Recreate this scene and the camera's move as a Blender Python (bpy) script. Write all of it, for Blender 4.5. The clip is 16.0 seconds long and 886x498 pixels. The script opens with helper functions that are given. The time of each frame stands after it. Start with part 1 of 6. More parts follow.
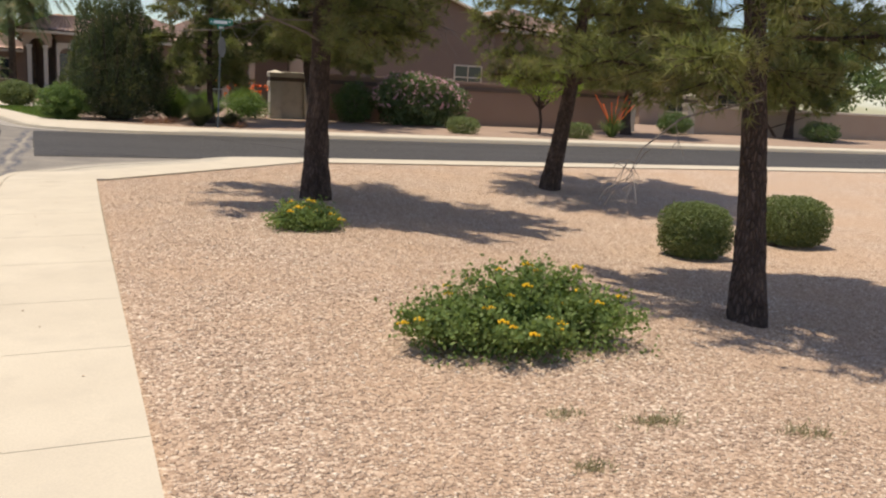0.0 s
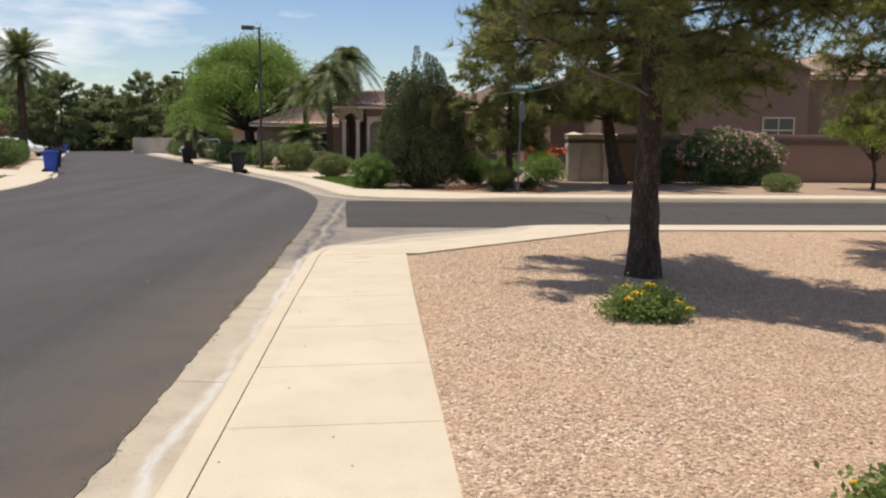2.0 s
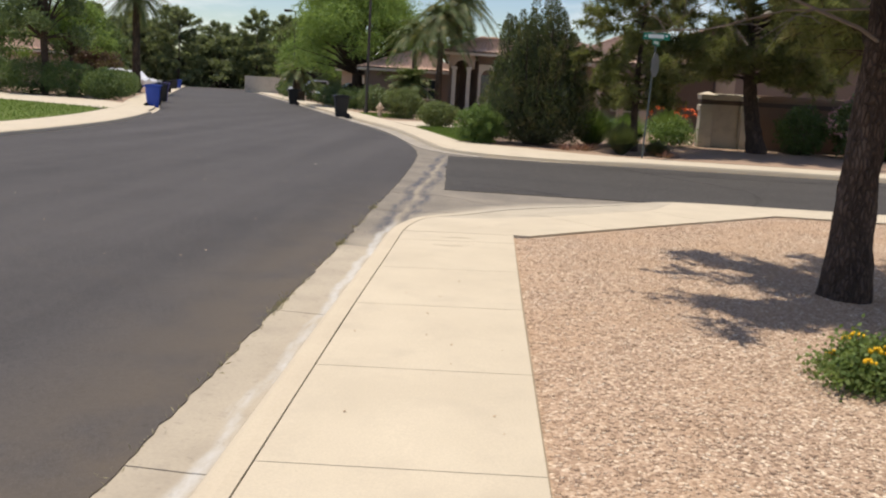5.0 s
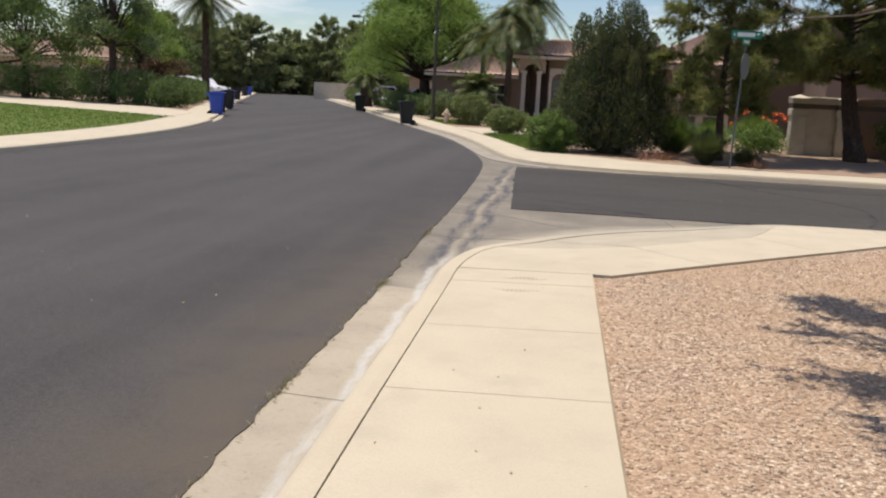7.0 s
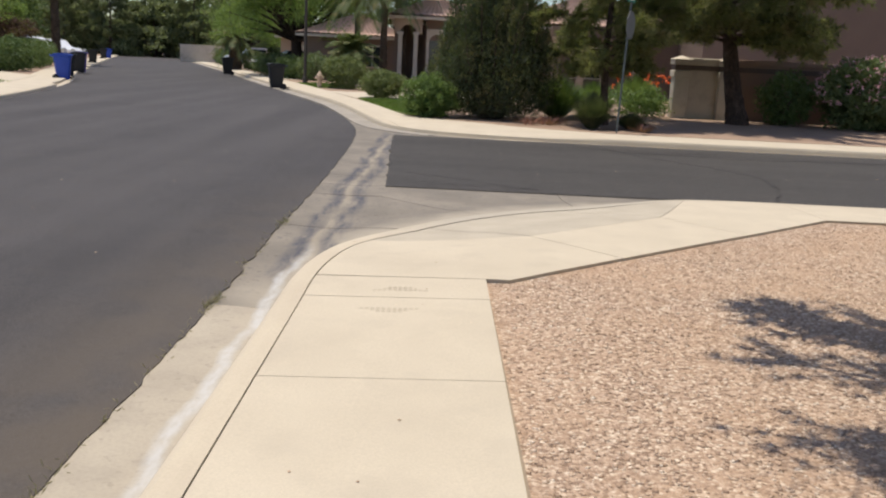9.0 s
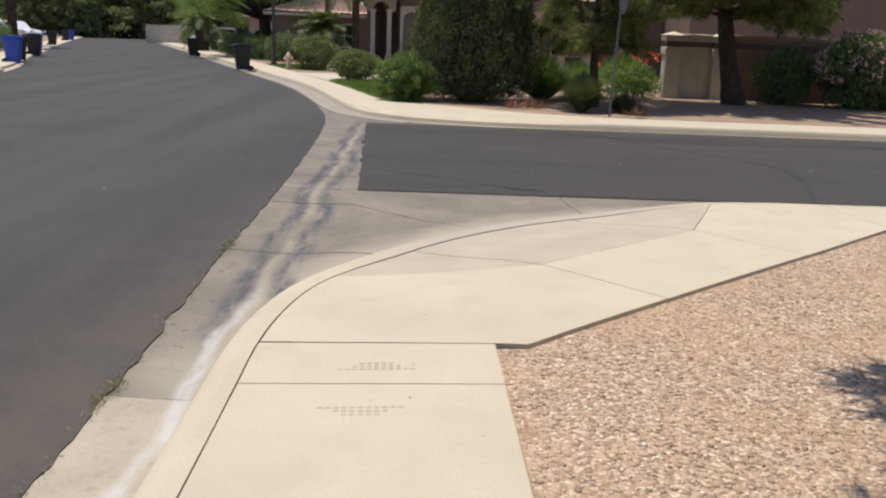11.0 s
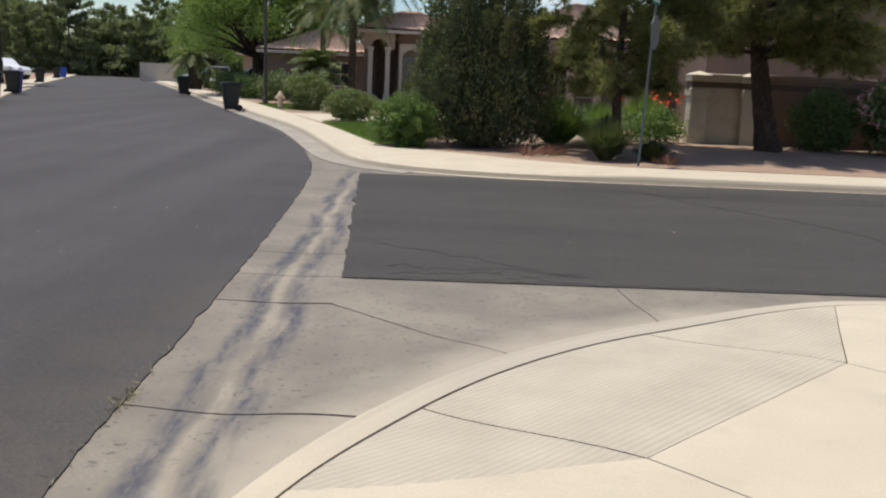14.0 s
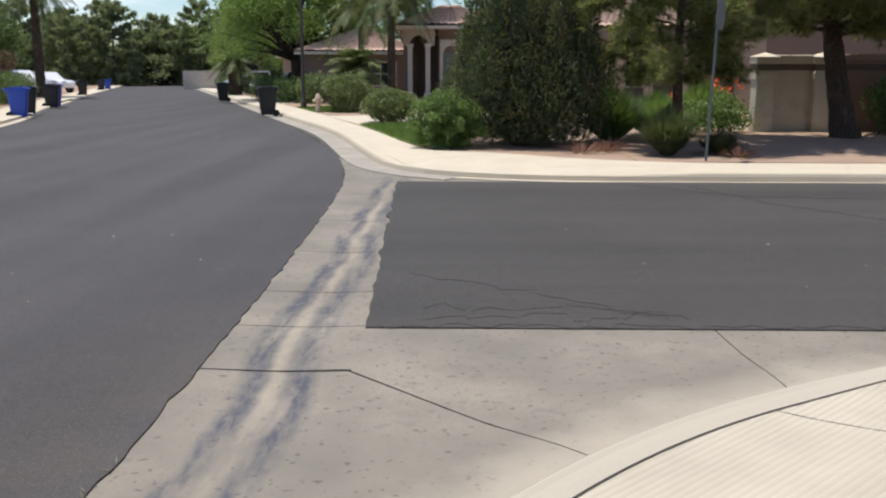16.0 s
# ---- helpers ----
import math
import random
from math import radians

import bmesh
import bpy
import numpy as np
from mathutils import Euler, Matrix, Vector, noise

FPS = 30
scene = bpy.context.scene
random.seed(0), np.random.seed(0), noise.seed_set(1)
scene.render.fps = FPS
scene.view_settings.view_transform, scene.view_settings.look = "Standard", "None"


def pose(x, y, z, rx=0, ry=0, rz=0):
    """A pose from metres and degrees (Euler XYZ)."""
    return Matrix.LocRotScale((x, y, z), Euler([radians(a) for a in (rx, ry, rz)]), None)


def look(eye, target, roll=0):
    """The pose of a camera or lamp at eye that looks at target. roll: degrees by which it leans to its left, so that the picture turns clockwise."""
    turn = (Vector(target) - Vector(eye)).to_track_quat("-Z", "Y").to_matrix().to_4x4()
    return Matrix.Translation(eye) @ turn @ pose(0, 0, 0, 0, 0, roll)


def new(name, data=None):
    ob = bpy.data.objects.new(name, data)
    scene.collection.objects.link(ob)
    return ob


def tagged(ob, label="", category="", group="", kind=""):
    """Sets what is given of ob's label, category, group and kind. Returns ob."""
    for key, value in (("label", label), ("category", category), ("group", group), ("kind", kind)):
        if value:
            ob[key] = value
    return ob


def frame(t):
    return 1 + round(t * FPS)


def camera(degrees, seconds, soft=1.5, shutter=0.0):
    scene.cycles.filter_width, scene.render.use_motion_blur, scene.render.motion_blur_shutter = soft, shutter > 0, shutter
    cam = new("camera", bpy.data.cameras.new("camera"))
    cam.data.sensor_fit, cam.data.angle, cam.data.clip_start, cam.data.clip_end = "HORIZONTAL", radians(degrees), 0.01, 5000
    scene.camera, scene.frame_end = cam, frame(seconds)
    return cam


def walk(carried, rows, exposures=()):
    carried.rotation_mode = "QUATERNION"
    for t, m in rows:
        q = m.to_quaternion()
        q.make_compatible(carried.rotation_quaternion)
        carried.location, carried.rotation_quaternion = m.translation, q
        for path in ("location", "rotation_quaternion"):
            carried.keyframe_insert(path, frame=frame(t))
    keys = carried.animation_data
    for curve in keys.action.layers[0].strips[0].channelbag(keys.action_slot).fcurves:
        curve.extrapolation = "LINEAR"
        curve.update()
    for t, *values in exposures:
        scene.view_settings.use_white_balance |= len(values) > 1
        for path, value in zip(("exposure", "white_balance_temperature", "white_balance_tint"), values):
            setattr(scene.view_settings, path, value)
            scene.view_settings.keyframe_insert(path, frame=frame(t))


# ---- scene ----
cam = camera(53.8, 16.0, soft=2.2)
METRES, EYE, TILT, LEAN, TURN = 13.636, 1.5, 0.0, 0.0, -21.8
PATH = [
    (0, (0.141, -0.217, 1.555), (0.904, 1.598, 1.2), 3.0),
    (0.5, (0.047, 0.187, 1.568), (0.652, 2.062, 1.225), 1.4),
    (1, (0.108, 0.605, 1.538), (0.526, 2.537, 1.229), 1.4),
    (1.5, (0.078, 0.972, 1.55), (0.288, 2.946, 1.307), 1.6),
    (2, (0.041, 1.409, 1.563), (0.175, 3.39, 1.323), 0.5),
    (2.5, (0.067, 1.923, 1.564), (0.072, 3.906, 1.305), 1.7),
    (3, (-0.005, 2.365, 1.566), (0.01, 4.347, 1.296), 1.3),
    (3.5, (0.029, 2.874, 1.537), (-0.023, 4.854, 1.255), 2.2),
    (6, (0.049, 4.937, 1.563), (-0.051, 6.897, 1.178), 3.4),
    (6.5, (-0.016, 5.398, 1.578), (-0.172, 7.355, 1.193), 2.2),
    (7, (-0.004, 5.871, 1.574), (-0.258, 7.823, 1.22), 2.9),
    (7.5, (-0.072, 6.343, 1.588), (-0.24, 8.314, 1.292), 1.4),
    (8, (-0.026, 6.815, 1.565), (-0.139, 8.785, 1.237), 1.7),
    (10.5, (-0.057, 8.983, 1.519), (0.111, 10.914, 1.028), 3.3),
    (11, (-0.103, 9.478, 1.54), (-0.03, 11.422, 1.075), 2.3),
    (11.5, (-0.102, 9.958, 1.53), (-0.183, 11.917, 1.136), 1.5),
    (12, (-0.176, 10.444, 1.537), (-0.198, 12.415, 1.2), 0.4),
    (12.5, (-0.124, 10.931, 1.523), (-0.099, 12.902, 1.185), 1.5),
    (13, (-0.173, 11.374, 1.52), (-0.006, 13.339, 1.187), 1.6),
    (13.5, (-0.119, 11.787, 1.502), (-0.02, 13.748, 1.12), 2.5),
    (14, (-0.177, 12.183, 1.496), (-0.1, 14.146, 1.117), 2.6),
    (14.5, (-0.162, 12.578, 1.484), (-0.187, 14.535, 1.07), 1.0),
    (15, (-0.188, 12.915, 1.484), (-0.447, 14.855, 1.074), -0.6),
    (15.5, (-0.213, 13.316, 1.494), (-0.347, 15.274, 1.106), -1.8),
    (16, (-0.122, 13.74, 1.485), (-0.156, 15.702, 1.095), 0.1),
]
walk(cam, [(t, look(eye, target, roll)) for t, eye, target, roll in PATH], [(0.0, 0.05, 7150, 11), (3.5, 0.0, 7150, 11), (7.0, -0.06, 7000, 11), (11.0, -0.10, 6750, 10), (14.0, -0.06, 6650, 9), (15.0, 0.10, 6500, 9), (15.5, 0.26, 6450, 9), (16.0, 0.14, 6450, 9)])

# ---- world, sun, exposure ----
SUN_AZ, SUN_EL = -60.0, 78.0
world = bpy.data.worlds.new("world")
scene.world = world
world.use_nodes = True
wn, wl = world.node_tree.nodes, world.node_tree.links
wn.clear()
w_out, w_bg, w_sky = wn.new("ShaderNodeOutputWorld"), wn.new("ShaderNodeBackground"), wn.new("ShaderNodeTexSky")
w_sky.sky_type, w_sky.sun_disc = "NISHITA", False
w_sky.sun_elevation, w_sky.sun_rotation = radians(SUN_EL), radians(SUN_AZ % 360)
w_sky.air_density, w_sky.dust_density, w_sky.ozone_density = 1.0, 0.5, 2.5
w_tc, w_map, w_noise = wn.new("ShaderNodeTexCoord"), wn.new("ShaderNodeMapping"), wn.new("ShaderNodeTexNoise")
w_map.inputs["Scale"].default_value = (2.2, 2.2, 9.0)
w_map.inputs["Location"].default_value = (0.35, 0.1, 0.55)
w_noise.inputs["Scale"].default_value, w_noise.inputs["Detail"].default_value, w_noise.inputs["Roughness"].default_value = 1.6, 6.0, 0.55
w_ramp, w_mix = wn.new("ShaderNodeValToRGB"), wn.new("ShaderNodeMixRGB")
w_ramp.color_ramp.elements[0].position, w_ramp.color_ramp.elements[1].position = 0.50, 0.67
w_mix.inputs[2].default_value = (7.6, 8.0, 8.6, 1)
wl.new(w_tc.outputs["Generated"], w_map.inputs["Vector"])
wl.new(w_map.outputs[0], w_noise.inputs["Vector"])
wl.new(w_noise.outputs["Fac"], w_ramp.inputs[0])
wl.new(w_ramp.outputs[0], w_mix.inputs[0])
w_hsv = wn.new("ShaderNodeHueSaturation")
w_hsv.inputs["Hue"].default_value, w_hsv.inputs["Saturation"].default_value = 0.512, 1.2
wl.new(w_sky.outputs[0], w_hsv.inputs["Color"])
wl.new(w_hsv.outputs[0], w_mix.inputs[1])
wl.new(w_mix.outputs[0], w_bg.inputs[0])
w_bg.inputs[1].default_value = 0.128
wl.new(w_bg.outputs[0], w_out.inputs[0])
sun_data = bpy.data.lights.new("sun", "SUN")
sun_data.energy, sun_data.angle, sun_data.color = 4.65, radians(0.53), (1.0, 0.95, 0.87)
sun = new("sun", sun_data)
_az, _el = radians(SUN_AZ), radians(SUN_EL)
SUN_DIR = Vector((math.sin(_az) * math.cos(_el), math.cos(_az) * math.cos(_el), math.sin(_el)))
sun.matrix_world = look(SUN_DIR * 60, (0, 0, 0))
scene.view_settings.exposure = 0.0

# ---- materials ----


class Graph:
    """Short hand for one node material."""

    def __init__(self, name):
        self.m = bpy.data.materials.new(name)
        self.m.use_nodes = True
        self.t = self.m.node_tree
        self.b = self.t.nodes["Principled BSDF"]
        self.out = self.t.nodes["Material Output"]

    def node(self, kind, **inputs):
        n = self.t.nodes.new(kind)
        for k, v in inputs.items():
            self.put(n, k.replace("_", " "), v)
        return n

    def put(self, n, key, v):
        sock = n.inputs[int(key)] if key.isdigit() else n.inputs[key]
        if isinstance(v, bpy.types.NodeSocket):
            self.t.links.new(v, sock)
        else:
            sock.default_value = v

    def pos(self):
        return self.node("ShaderNodeNewGeometry").outputs["Position"]

    def noise(self, scale, detail=3.0, vec=None, rough=0.55, stretch=None):
        v = vec if vec is not None else self.pos()
        if stretch:
            mp = self.node("ShaderNodeMapping", Vector=v, Scale=stretch)
            v = mp.outputs[0]
        return self.node("ShaderNodeTexNoise", Vector=v, Scale=scale, Detail=detail, Roughness=rough).outputs["Fac"]

    def ramp(self, fac, a, b):
        n = self.node("ShaderNodeMapRange", Value=fac)
        n.inputs[1].default_value, n.inputs[2].default_value = a, b
        return n.outputs[0]

    def mix(self, fac, a, b, mode="MIX"):
        n = self.t.nodes.new("ShaderNodeMixRGB")
        n.blend_type = mode
        for k, v in ((0, fac), (1, a), (2, b)):
            if isinstance(v, bpy.types.NodeSocket):
                self.t.links.new(v, n.inputs[k])
            elif k:
                n.inputs[k].default_value = (*v, 1) if len(v) == 3 else v
            else:
                n.inputs[k].default_value = v
        return n.outputs[0]

    def math(self, op, a, b=0.0):
        n = self.t.nodes.new("ShaderNodeMath")
        n.operation = op
        for k, v in ((0, a), (1, b)):
            if isinstance(v, bpy.types.NodeSocket):
                self.t.links.new(v, n.inputs[k])
            else:
                n.inputs[k].default_value = v
        return n.outputs[0]

    def bump(self, height, strength=0.3, distance=0.01):
        n = self.node("ShaderNodeBump", Height=height, Strength=strength, Distance=distance)
        self.t.links.new(n.outputs[0], self.b.inputs["Normal"])

    def done(self, colour, rough=0.8, metal=0.0, spec=0.3):
        self.put(self.b, "Base Color", colour if isinstance(colour, bpy.types.NodeSocket) else (*colour, 1))
        self.put(self.b, "Roughness", rough)
        self.b.inputs["Metallic"].default_value = metal
        self.b.inputs["Specular IOR Level"].default_value = spec
        return self.m


def grainy(name, c1, c2, fine=40.0, broad=1.5, rough=0.85, bump=0.2, dist=0.004, spec=0.25, dirt=None, dirt_at=(0.55, 0.75)):
    """A surface with grain and broad blotches, in world coordinates."""
    g = Graph(name)
    a = g.noise(broad, 4.0)
    f = g.noise(fine, 4.0)
    col = g.mix(g.ramp(a, 0.3, 0.7), c1, c2)
    col = g.mix(g.math("MULTIPLY", g.ramp(f, 0.35, 0.75), 0.35), col, tuple(0.62 * v for v in c1))
    if dirt:
        col = g.mix(g.math("MULTIPLY", g.ramp(g.noise(broad * 2.7, 6.0), *dirt_at), 0.6), col, dirt)
    g.bump(f, bump, dist)
    return g.done(col, rough, 0.0, spec)


def leafy(name, c1, c2, c3=None, thin=0.35):
    """Leaves: colour varies from leaf to leaf, and light shines through them."""
    g = Graph(name)
    rnd = g.node("ShaderNodeNewGeometry").outputs["Random Per Island"]
    col = g.mix(rnd, c1, c2)
    if c3:
        col = g.mix(g.ramp(g.noise(2.2, 2.0), 0.52, 0.72), col, c3)
    g.done(col, 0.55, 0.0, 0.25)
    tr = g.node("ShaderNodeBsdfTranslucent", Color=g.mix(0.4, col, (0.25, 0.32, 0.05)))
    mx = g.node("ShaderNodeMixShader")
    mx.inputs[0].default_value = thin
    g.t.links.new(g.b.outputs[0], mx.inputs[1])
    g.t.links.new(tr.outputs[0], mx.inputs[2])
    g.t.links.new(mx.outputs[0], g.out.inputs[0])
    return g.m


def streaked(g, col, y0, y1, lines, colour, width, strength):
    """Long water or tyre stains that run along y at the given x."""
    sep = g.node("ShaderNodeSeparateXYZ", Vector=g.pos())
    wob = g.math("MULTIPLY", g.math("SUBTRACT", g.noise(1.1, 3.0, stretch=(0.3, 1, 1)), 0.5), 0.28)
    x = g.math("ADD", sep.outputs[0], wob)
    broken = g.ramp(g.noise(3.2, 6.0, stretch=(2.6, 0.45, 1)), 0.34, 0.55)
    fleck = g.ramp(g.noise(13.0, 5.0, stretch=(1.6, 0.7, 1), rough=0.65), 0.38, 0.56)
    broken = g.math("MULTIPLY", broken, g.math("ADD", 0.6, g.math("MULTIPLY", fleck, 0.4)))
    rng = g.math("MULTIPLY", g.ramp(sep.outputs[1], y0, y0 + 1.2), g.ramp(sep.outputs[1], y1, y1 - 1.2))
    for lx in lines:
        d = g.math("ABSOLUTE", g.math("SUBTRACT", x, lx))
        mask = g.ramp(d, width, width * 0.25)
        mask = g.math("MULTIPLY", g.math("MULTIPLY", mask, broken), g.math("MULTIPLY", rng, strength))
        col = g.mix(mask, col, colour)
    return col


def make_gutter(name, base1, base2, wet):
    g = Graph(name)
    a, f = g.noise(1.3, 5.0), g.noise(60.0, 4.0)
    soil = 1.0 if wet else 0.3
    col = g.mix(g.ramp(a, 0.3, 0.7), base1, base2)
    col = g.mix(g.math("MULTIPLY", g.ramp(f, 0.42, 0.64), 0.45 * soil), col, (0.18, 0.162, 0.14))
    col = g.mix(g.math("MULTIPLY", g.ramp(g.noise(9.0, 6.0), 0.60, 0.68), 0.45 * soil), col, (0.14, 0.13, 0.125))
    col = g.mix(g.math("MULTIPLY", g.ramp(g.noise(2.6, 7.0, rough=0.68), 0.50, 0.66), 0.45 * soil), col, (0.19, 0.168, 0.14))
    col = g.mix(g.math("MULTIPLY", g.ramp(g.noise(21.0, 1.5), 0.65, 0.71), 0.55 * soil), col, (0.06, 0.056, 0.054))
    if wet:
        # pans mix to a paler tone towards the corner kerb, by distance and noise
        from_centre = g.node("ShaderNodeVectorMath", **{"0": g.node("ShaderNodeMapping", Vector=g.pos(), Scale=(1, 1, 0)).outputs[0], "1": (4.0, 13.6, 0.0)})
        from_centre.operation = "DISTANCE"
        reach = g.math("ADD", from_centre.outputs["Value"], g.math("MULTIPLY", g.math("SUBTRACT", g.noise(1.6, 4.0), 0.5), 0.5))
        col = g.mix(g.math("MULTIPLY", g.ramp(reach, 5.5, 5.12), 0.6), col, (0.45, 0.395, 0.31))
        col = streaked(g, col, 13.8, 28.5, (-1.27, -0.99), (0.070, 0.072, 0.088), 0.11, 0.95)
        col = streaked(g, col, 13.8, 26.0, (-1.14,), (0.42, 0.36, 0.27), 0.06, 0.4)
    col = streaked(g, col, -8.0, 15.6, (-1.17,), (0.54, 0.55, 0.55), 0.06, 0.6)
    g.bump(f, 0.25, 0.004)
    return g.done(col, 0.85, 0, 0.25)


def make_asphalt(name, gain, along):
    """Worn asphalt: aggregate, broad blotches, and tyre bands along the street."""
    g = Graph(name)
    f, s, a = g.noise(190.0, 2.0), g.noise(38.0, 4.0), g.noise(0.5, 6.0, rough=0.62)
    cool = 1.0 if along else 0.9
    band = g.noise(1.0, 4.0, stretch=(0.95, 0.05, 1) if along else (0.05, 0.9, 1))
    col = g.mix(g.ramp(a, 0.3, 0.7), tuple(gain * c for c in (0.036, 0.033, 0.0338 * cool)), tuple(gain * c for c in (0.053, 0.0485, 0.0485 * cool)))
    col = g.mix(g.math("MULTIPLY", g.ramp(band, 0.42, 0.66), 0.55), col, tuple(gain * c for c in (0.078, 0.071, 0.071 * cool)))
    col = g.mix(g.math("MULTIPLY", g.ramp(g.noise(2.3, 6.0, rough=0.7), 0.52, 0.70), 0.28), col, tuple(gain * c for c in (0.068, 0.055, 0.045)))
    col = g.mix(g.math("MULTIPLY", g.ramp(f, 0.53, 0.70), 0.7), col, tuple(gain * c for c in (0.17, 0.155, 0.14)))
    col = g.mix(g.math("MULTIPLY", g.ramp(s, 0.5, 0.72), 0.45), col, tuple(gain * c for c in (0.026, 0.025, 0.025)))
    sep = g.node("ShaderNodeSeparateXYZ", Vector=g.pos())
    if along:
        edge = g.math("MULTIPLY", g.ramp(sep.outputs[0], -2.7, -1.55), g.ramp(sep.outputs[1], 21.0, 12.0))
        col = g.mix(g.math("MULTIPLY", g.math("MULTIPLY", edge, g.ramp(g.noise(1.6, 5.0), 0.25, 0.55)), 0.75), col, (0.108, 0.086, 0.064))
    g.bump(g.math("ADD", s, g.math("MULTIPLY", f, 0.6)), 0.6, 0.007)
    return g.done(col, 0.82, 0, 0.3)


def make_gravel():
    g = Graph("gravel_bed")
    v = g.node("ShaderNodeTexVoronoi", Vector=g.pos(), Scale=58.0)
    sep = g.node("ShaderNodeSeparateColor", Color=v.outputs["Color"])
    r = g.node("ShaderNodeValToRGB", Fac=sep.outputs[0])
    e = r.color_ramp.elements
    e[0].position, e[0].color = 0.0, (0.21, 0.143, 0.10, 1)
    e[1].position, e[1].color = 1.0, (0.80, 0.69, 0.54, 1)
    for at, c in ((0.22, (0.375, 0.262, 0.184, 1)), (0.55, (0.49, 0.355, 0.255, 1)), (0.85, (0.60, 0.46, 0.345, 1))):
        e.new(at).color = c
    col = g.mix(g.math("MULTIPLY", g.ramp(g.noise(0.8, 4.0), 0.4, 0.65), 0.5), r.outputs[0], (0.50, 0.335, 0.215))
    col = g.mix(g.math("MULTIPLY", g.ramp(g.noise(7.0, 4.0), 0.5, 0.75), 0.3), col, (0.38, 0.25, 0.17))
    col = g.mix(g.math("MULTIPLY", g.ramp(v.outputs["Distance"], 0.4, 0.8), 0.3), col, (0.25, 0.17, 0.12))
    g.bump(g.math("SUBTRACT", g.noise(70.0, 3.0), g.math("MULTIPLY", v.outputs["Distance"], 0.9)), 0.8, 0.012)
    return g.done(col, 0.9, 0, 0.2)


def make_stone():
    g = Graph("gravel_stone")
    rnd = g.node("ShaderNodeNewGeometry").outputs["Random Per Island"]
    r = g.node("ShaderNodeValToRGB", Fac=rnd)
    e = r.color_ramp.elements
    e[0].position, e[0].color = 0.0, (0.22, 0.15, 0.105, 1)
    e[1].position, e[1].color = 1.0, (0.86, 0.75, 0.60, 1)
    for p, c in ((0.25, (0.39, 0.275, 0.19, 1)), (0.65, (0.50, 0.365, 0.26, 1)), (0.88, (0.62, 0.48, 0.36, 1))):
        el = e.new(p)
        el.color = c
    col = g.mix(g.math("MULTIPLY", g.ramp(g.noise(150.0, 3.0), 0.4, 0.7), 0.3), r.outputs[0], (0.42, 0.29, 0.21))
    col = g.mix(g.math("MULTIPLY", g.ramp(g.noise(0.8, 4.0), 0.4, 0.65), 0.4), col, (0.48, 0.335, 0.225))
    col = g.mix(g.math("MULTIPLY", g.ramp(g.noise(3.1, 5.0), 0.5, 0.7), 0.3), col, (0.37, 0.245, 0.165))
    return g.done(col, 0.85, 0, 0.25)


def make_bark(name, c1, c2):
    """Plates of bark between dark upright furrows, with paler scuffed patches."""
    g = Graph(name)
    warp = g.node("ShaderNodeTexNoise", Vector=g.pos(), Scale=9.0, Detail=4.0)
    bent = g.mix(0.06, g.pos(), warp.outputs["Color"], "ADD")
    v = g.node("ShaderNodeTexVoronoi", Vector=g.node("ShaderNodeMapping", Vector=bent, Scale=(30, 30, 8)).outputs[0], Scale=1.0)
    v.feature = "DISTANCE_TO_EDGE"
    n = g.noise(16.0, 6.0, stretch=(1, 1, 0.3), rough=0.65)
    plate = g.ramp(v.outputs["Distance"], 0.02, 0.22)
    col = g.mix(g.ramp(n, 0.3, 0.7), c2, c1)
    col = g.mix(g.math("MULTIPLY", g.ramp(g.noise(5.0, 5.0, stretch=(1, 1, 0.5)), 0.52, 0.70), 0.6), col, tuple(1.55 * c for c in c1))
    col = g.mix(g.math("MULTIPLY", g.math("SUBTRACT", 1.0, plate), 0.55), col, tuple(0.6 * c for c in c2))
    g.bump(g.math("ADD", plate, g.math("MULTIPLY", n, 1.2)), 1.0, 0.025)
    return g.done(col, 0.95, 0, 0.1)


def make_grooved():
    g = Graph("grooved_concrete")
    wv = g.node("ShaderNodeTexWave", Vector=g.node("ShaderNodeMapping", Vector=g.pos(), Rotation=(0, 0, radians(-43))).outputs[0], Scale=7.5)
    wv.wave_profile = "SIN"
    wv.bands_direction = "Y"
    wv.inputs["Distortion"].default_value = 0.25
    a = g.noise(2.0, 5.0)
    col = g.mix(g.ramp(a, 0.35, 0.65), (0.425, 0.375, 0.297), (0.485, 0.43, 0.34))
    col = g.mix(g.math("MULTIPLY", wv.outputs["Fac"], 0.16), col, (0.28, 0.25, 0.20))
    g.bump(wv.outputs["Fac"], 0.5, 0.012)
    return g.done(col, 0.9, 0, 0.2)


def make_kerb():
    g = Graph("kerb_concrete")
    f = g.noise(80.0, 4.0)
    col = g.mix(g.ramp(g.noise(1.4, 4.0), 0.3, 0.7), (0.55, 0.48, 0.365), (0.50, 0.43, 0.33))
    dist = g.node("ShaderNodeVectorMath", **{"0": g.pos(), "1": (1.25, 17.55, -0.1)})
    dist.operation = "DISTANCE"
    worn = g.ramp(g.math("ADD", dist.outputs["Value"], g.math("MULTIPLY", g.noise(3.0, 3.0), 0.5)), 3.1, 1.5)
    col = g.mix(g.math("MULTIPLY", worn, 0.9), col, (0.40, 0.36, 0.295))
    col = g.mix(g.math("MULTIPLY", g.ramp(f, 0.4, 0.75), 0.3), col, (0.34, 0.29, 0.22))
    g.bump(f, 0.15, 0.003)
    return g.done(col, 0.9, 0, 0.2)


def plain(name, c, rough=0.5, metal=0.0, spec=0.4, var=0.25, scale=6.0):
    g = Graph(name)
    col = g.mix(g.math("MULTIPLY", g.ramp(g.noise(scale, 5.0), 0.4, 0.75), var), c, tuple(0.55 * v for v in c))
    return g.done(col, rough, metal, spec)


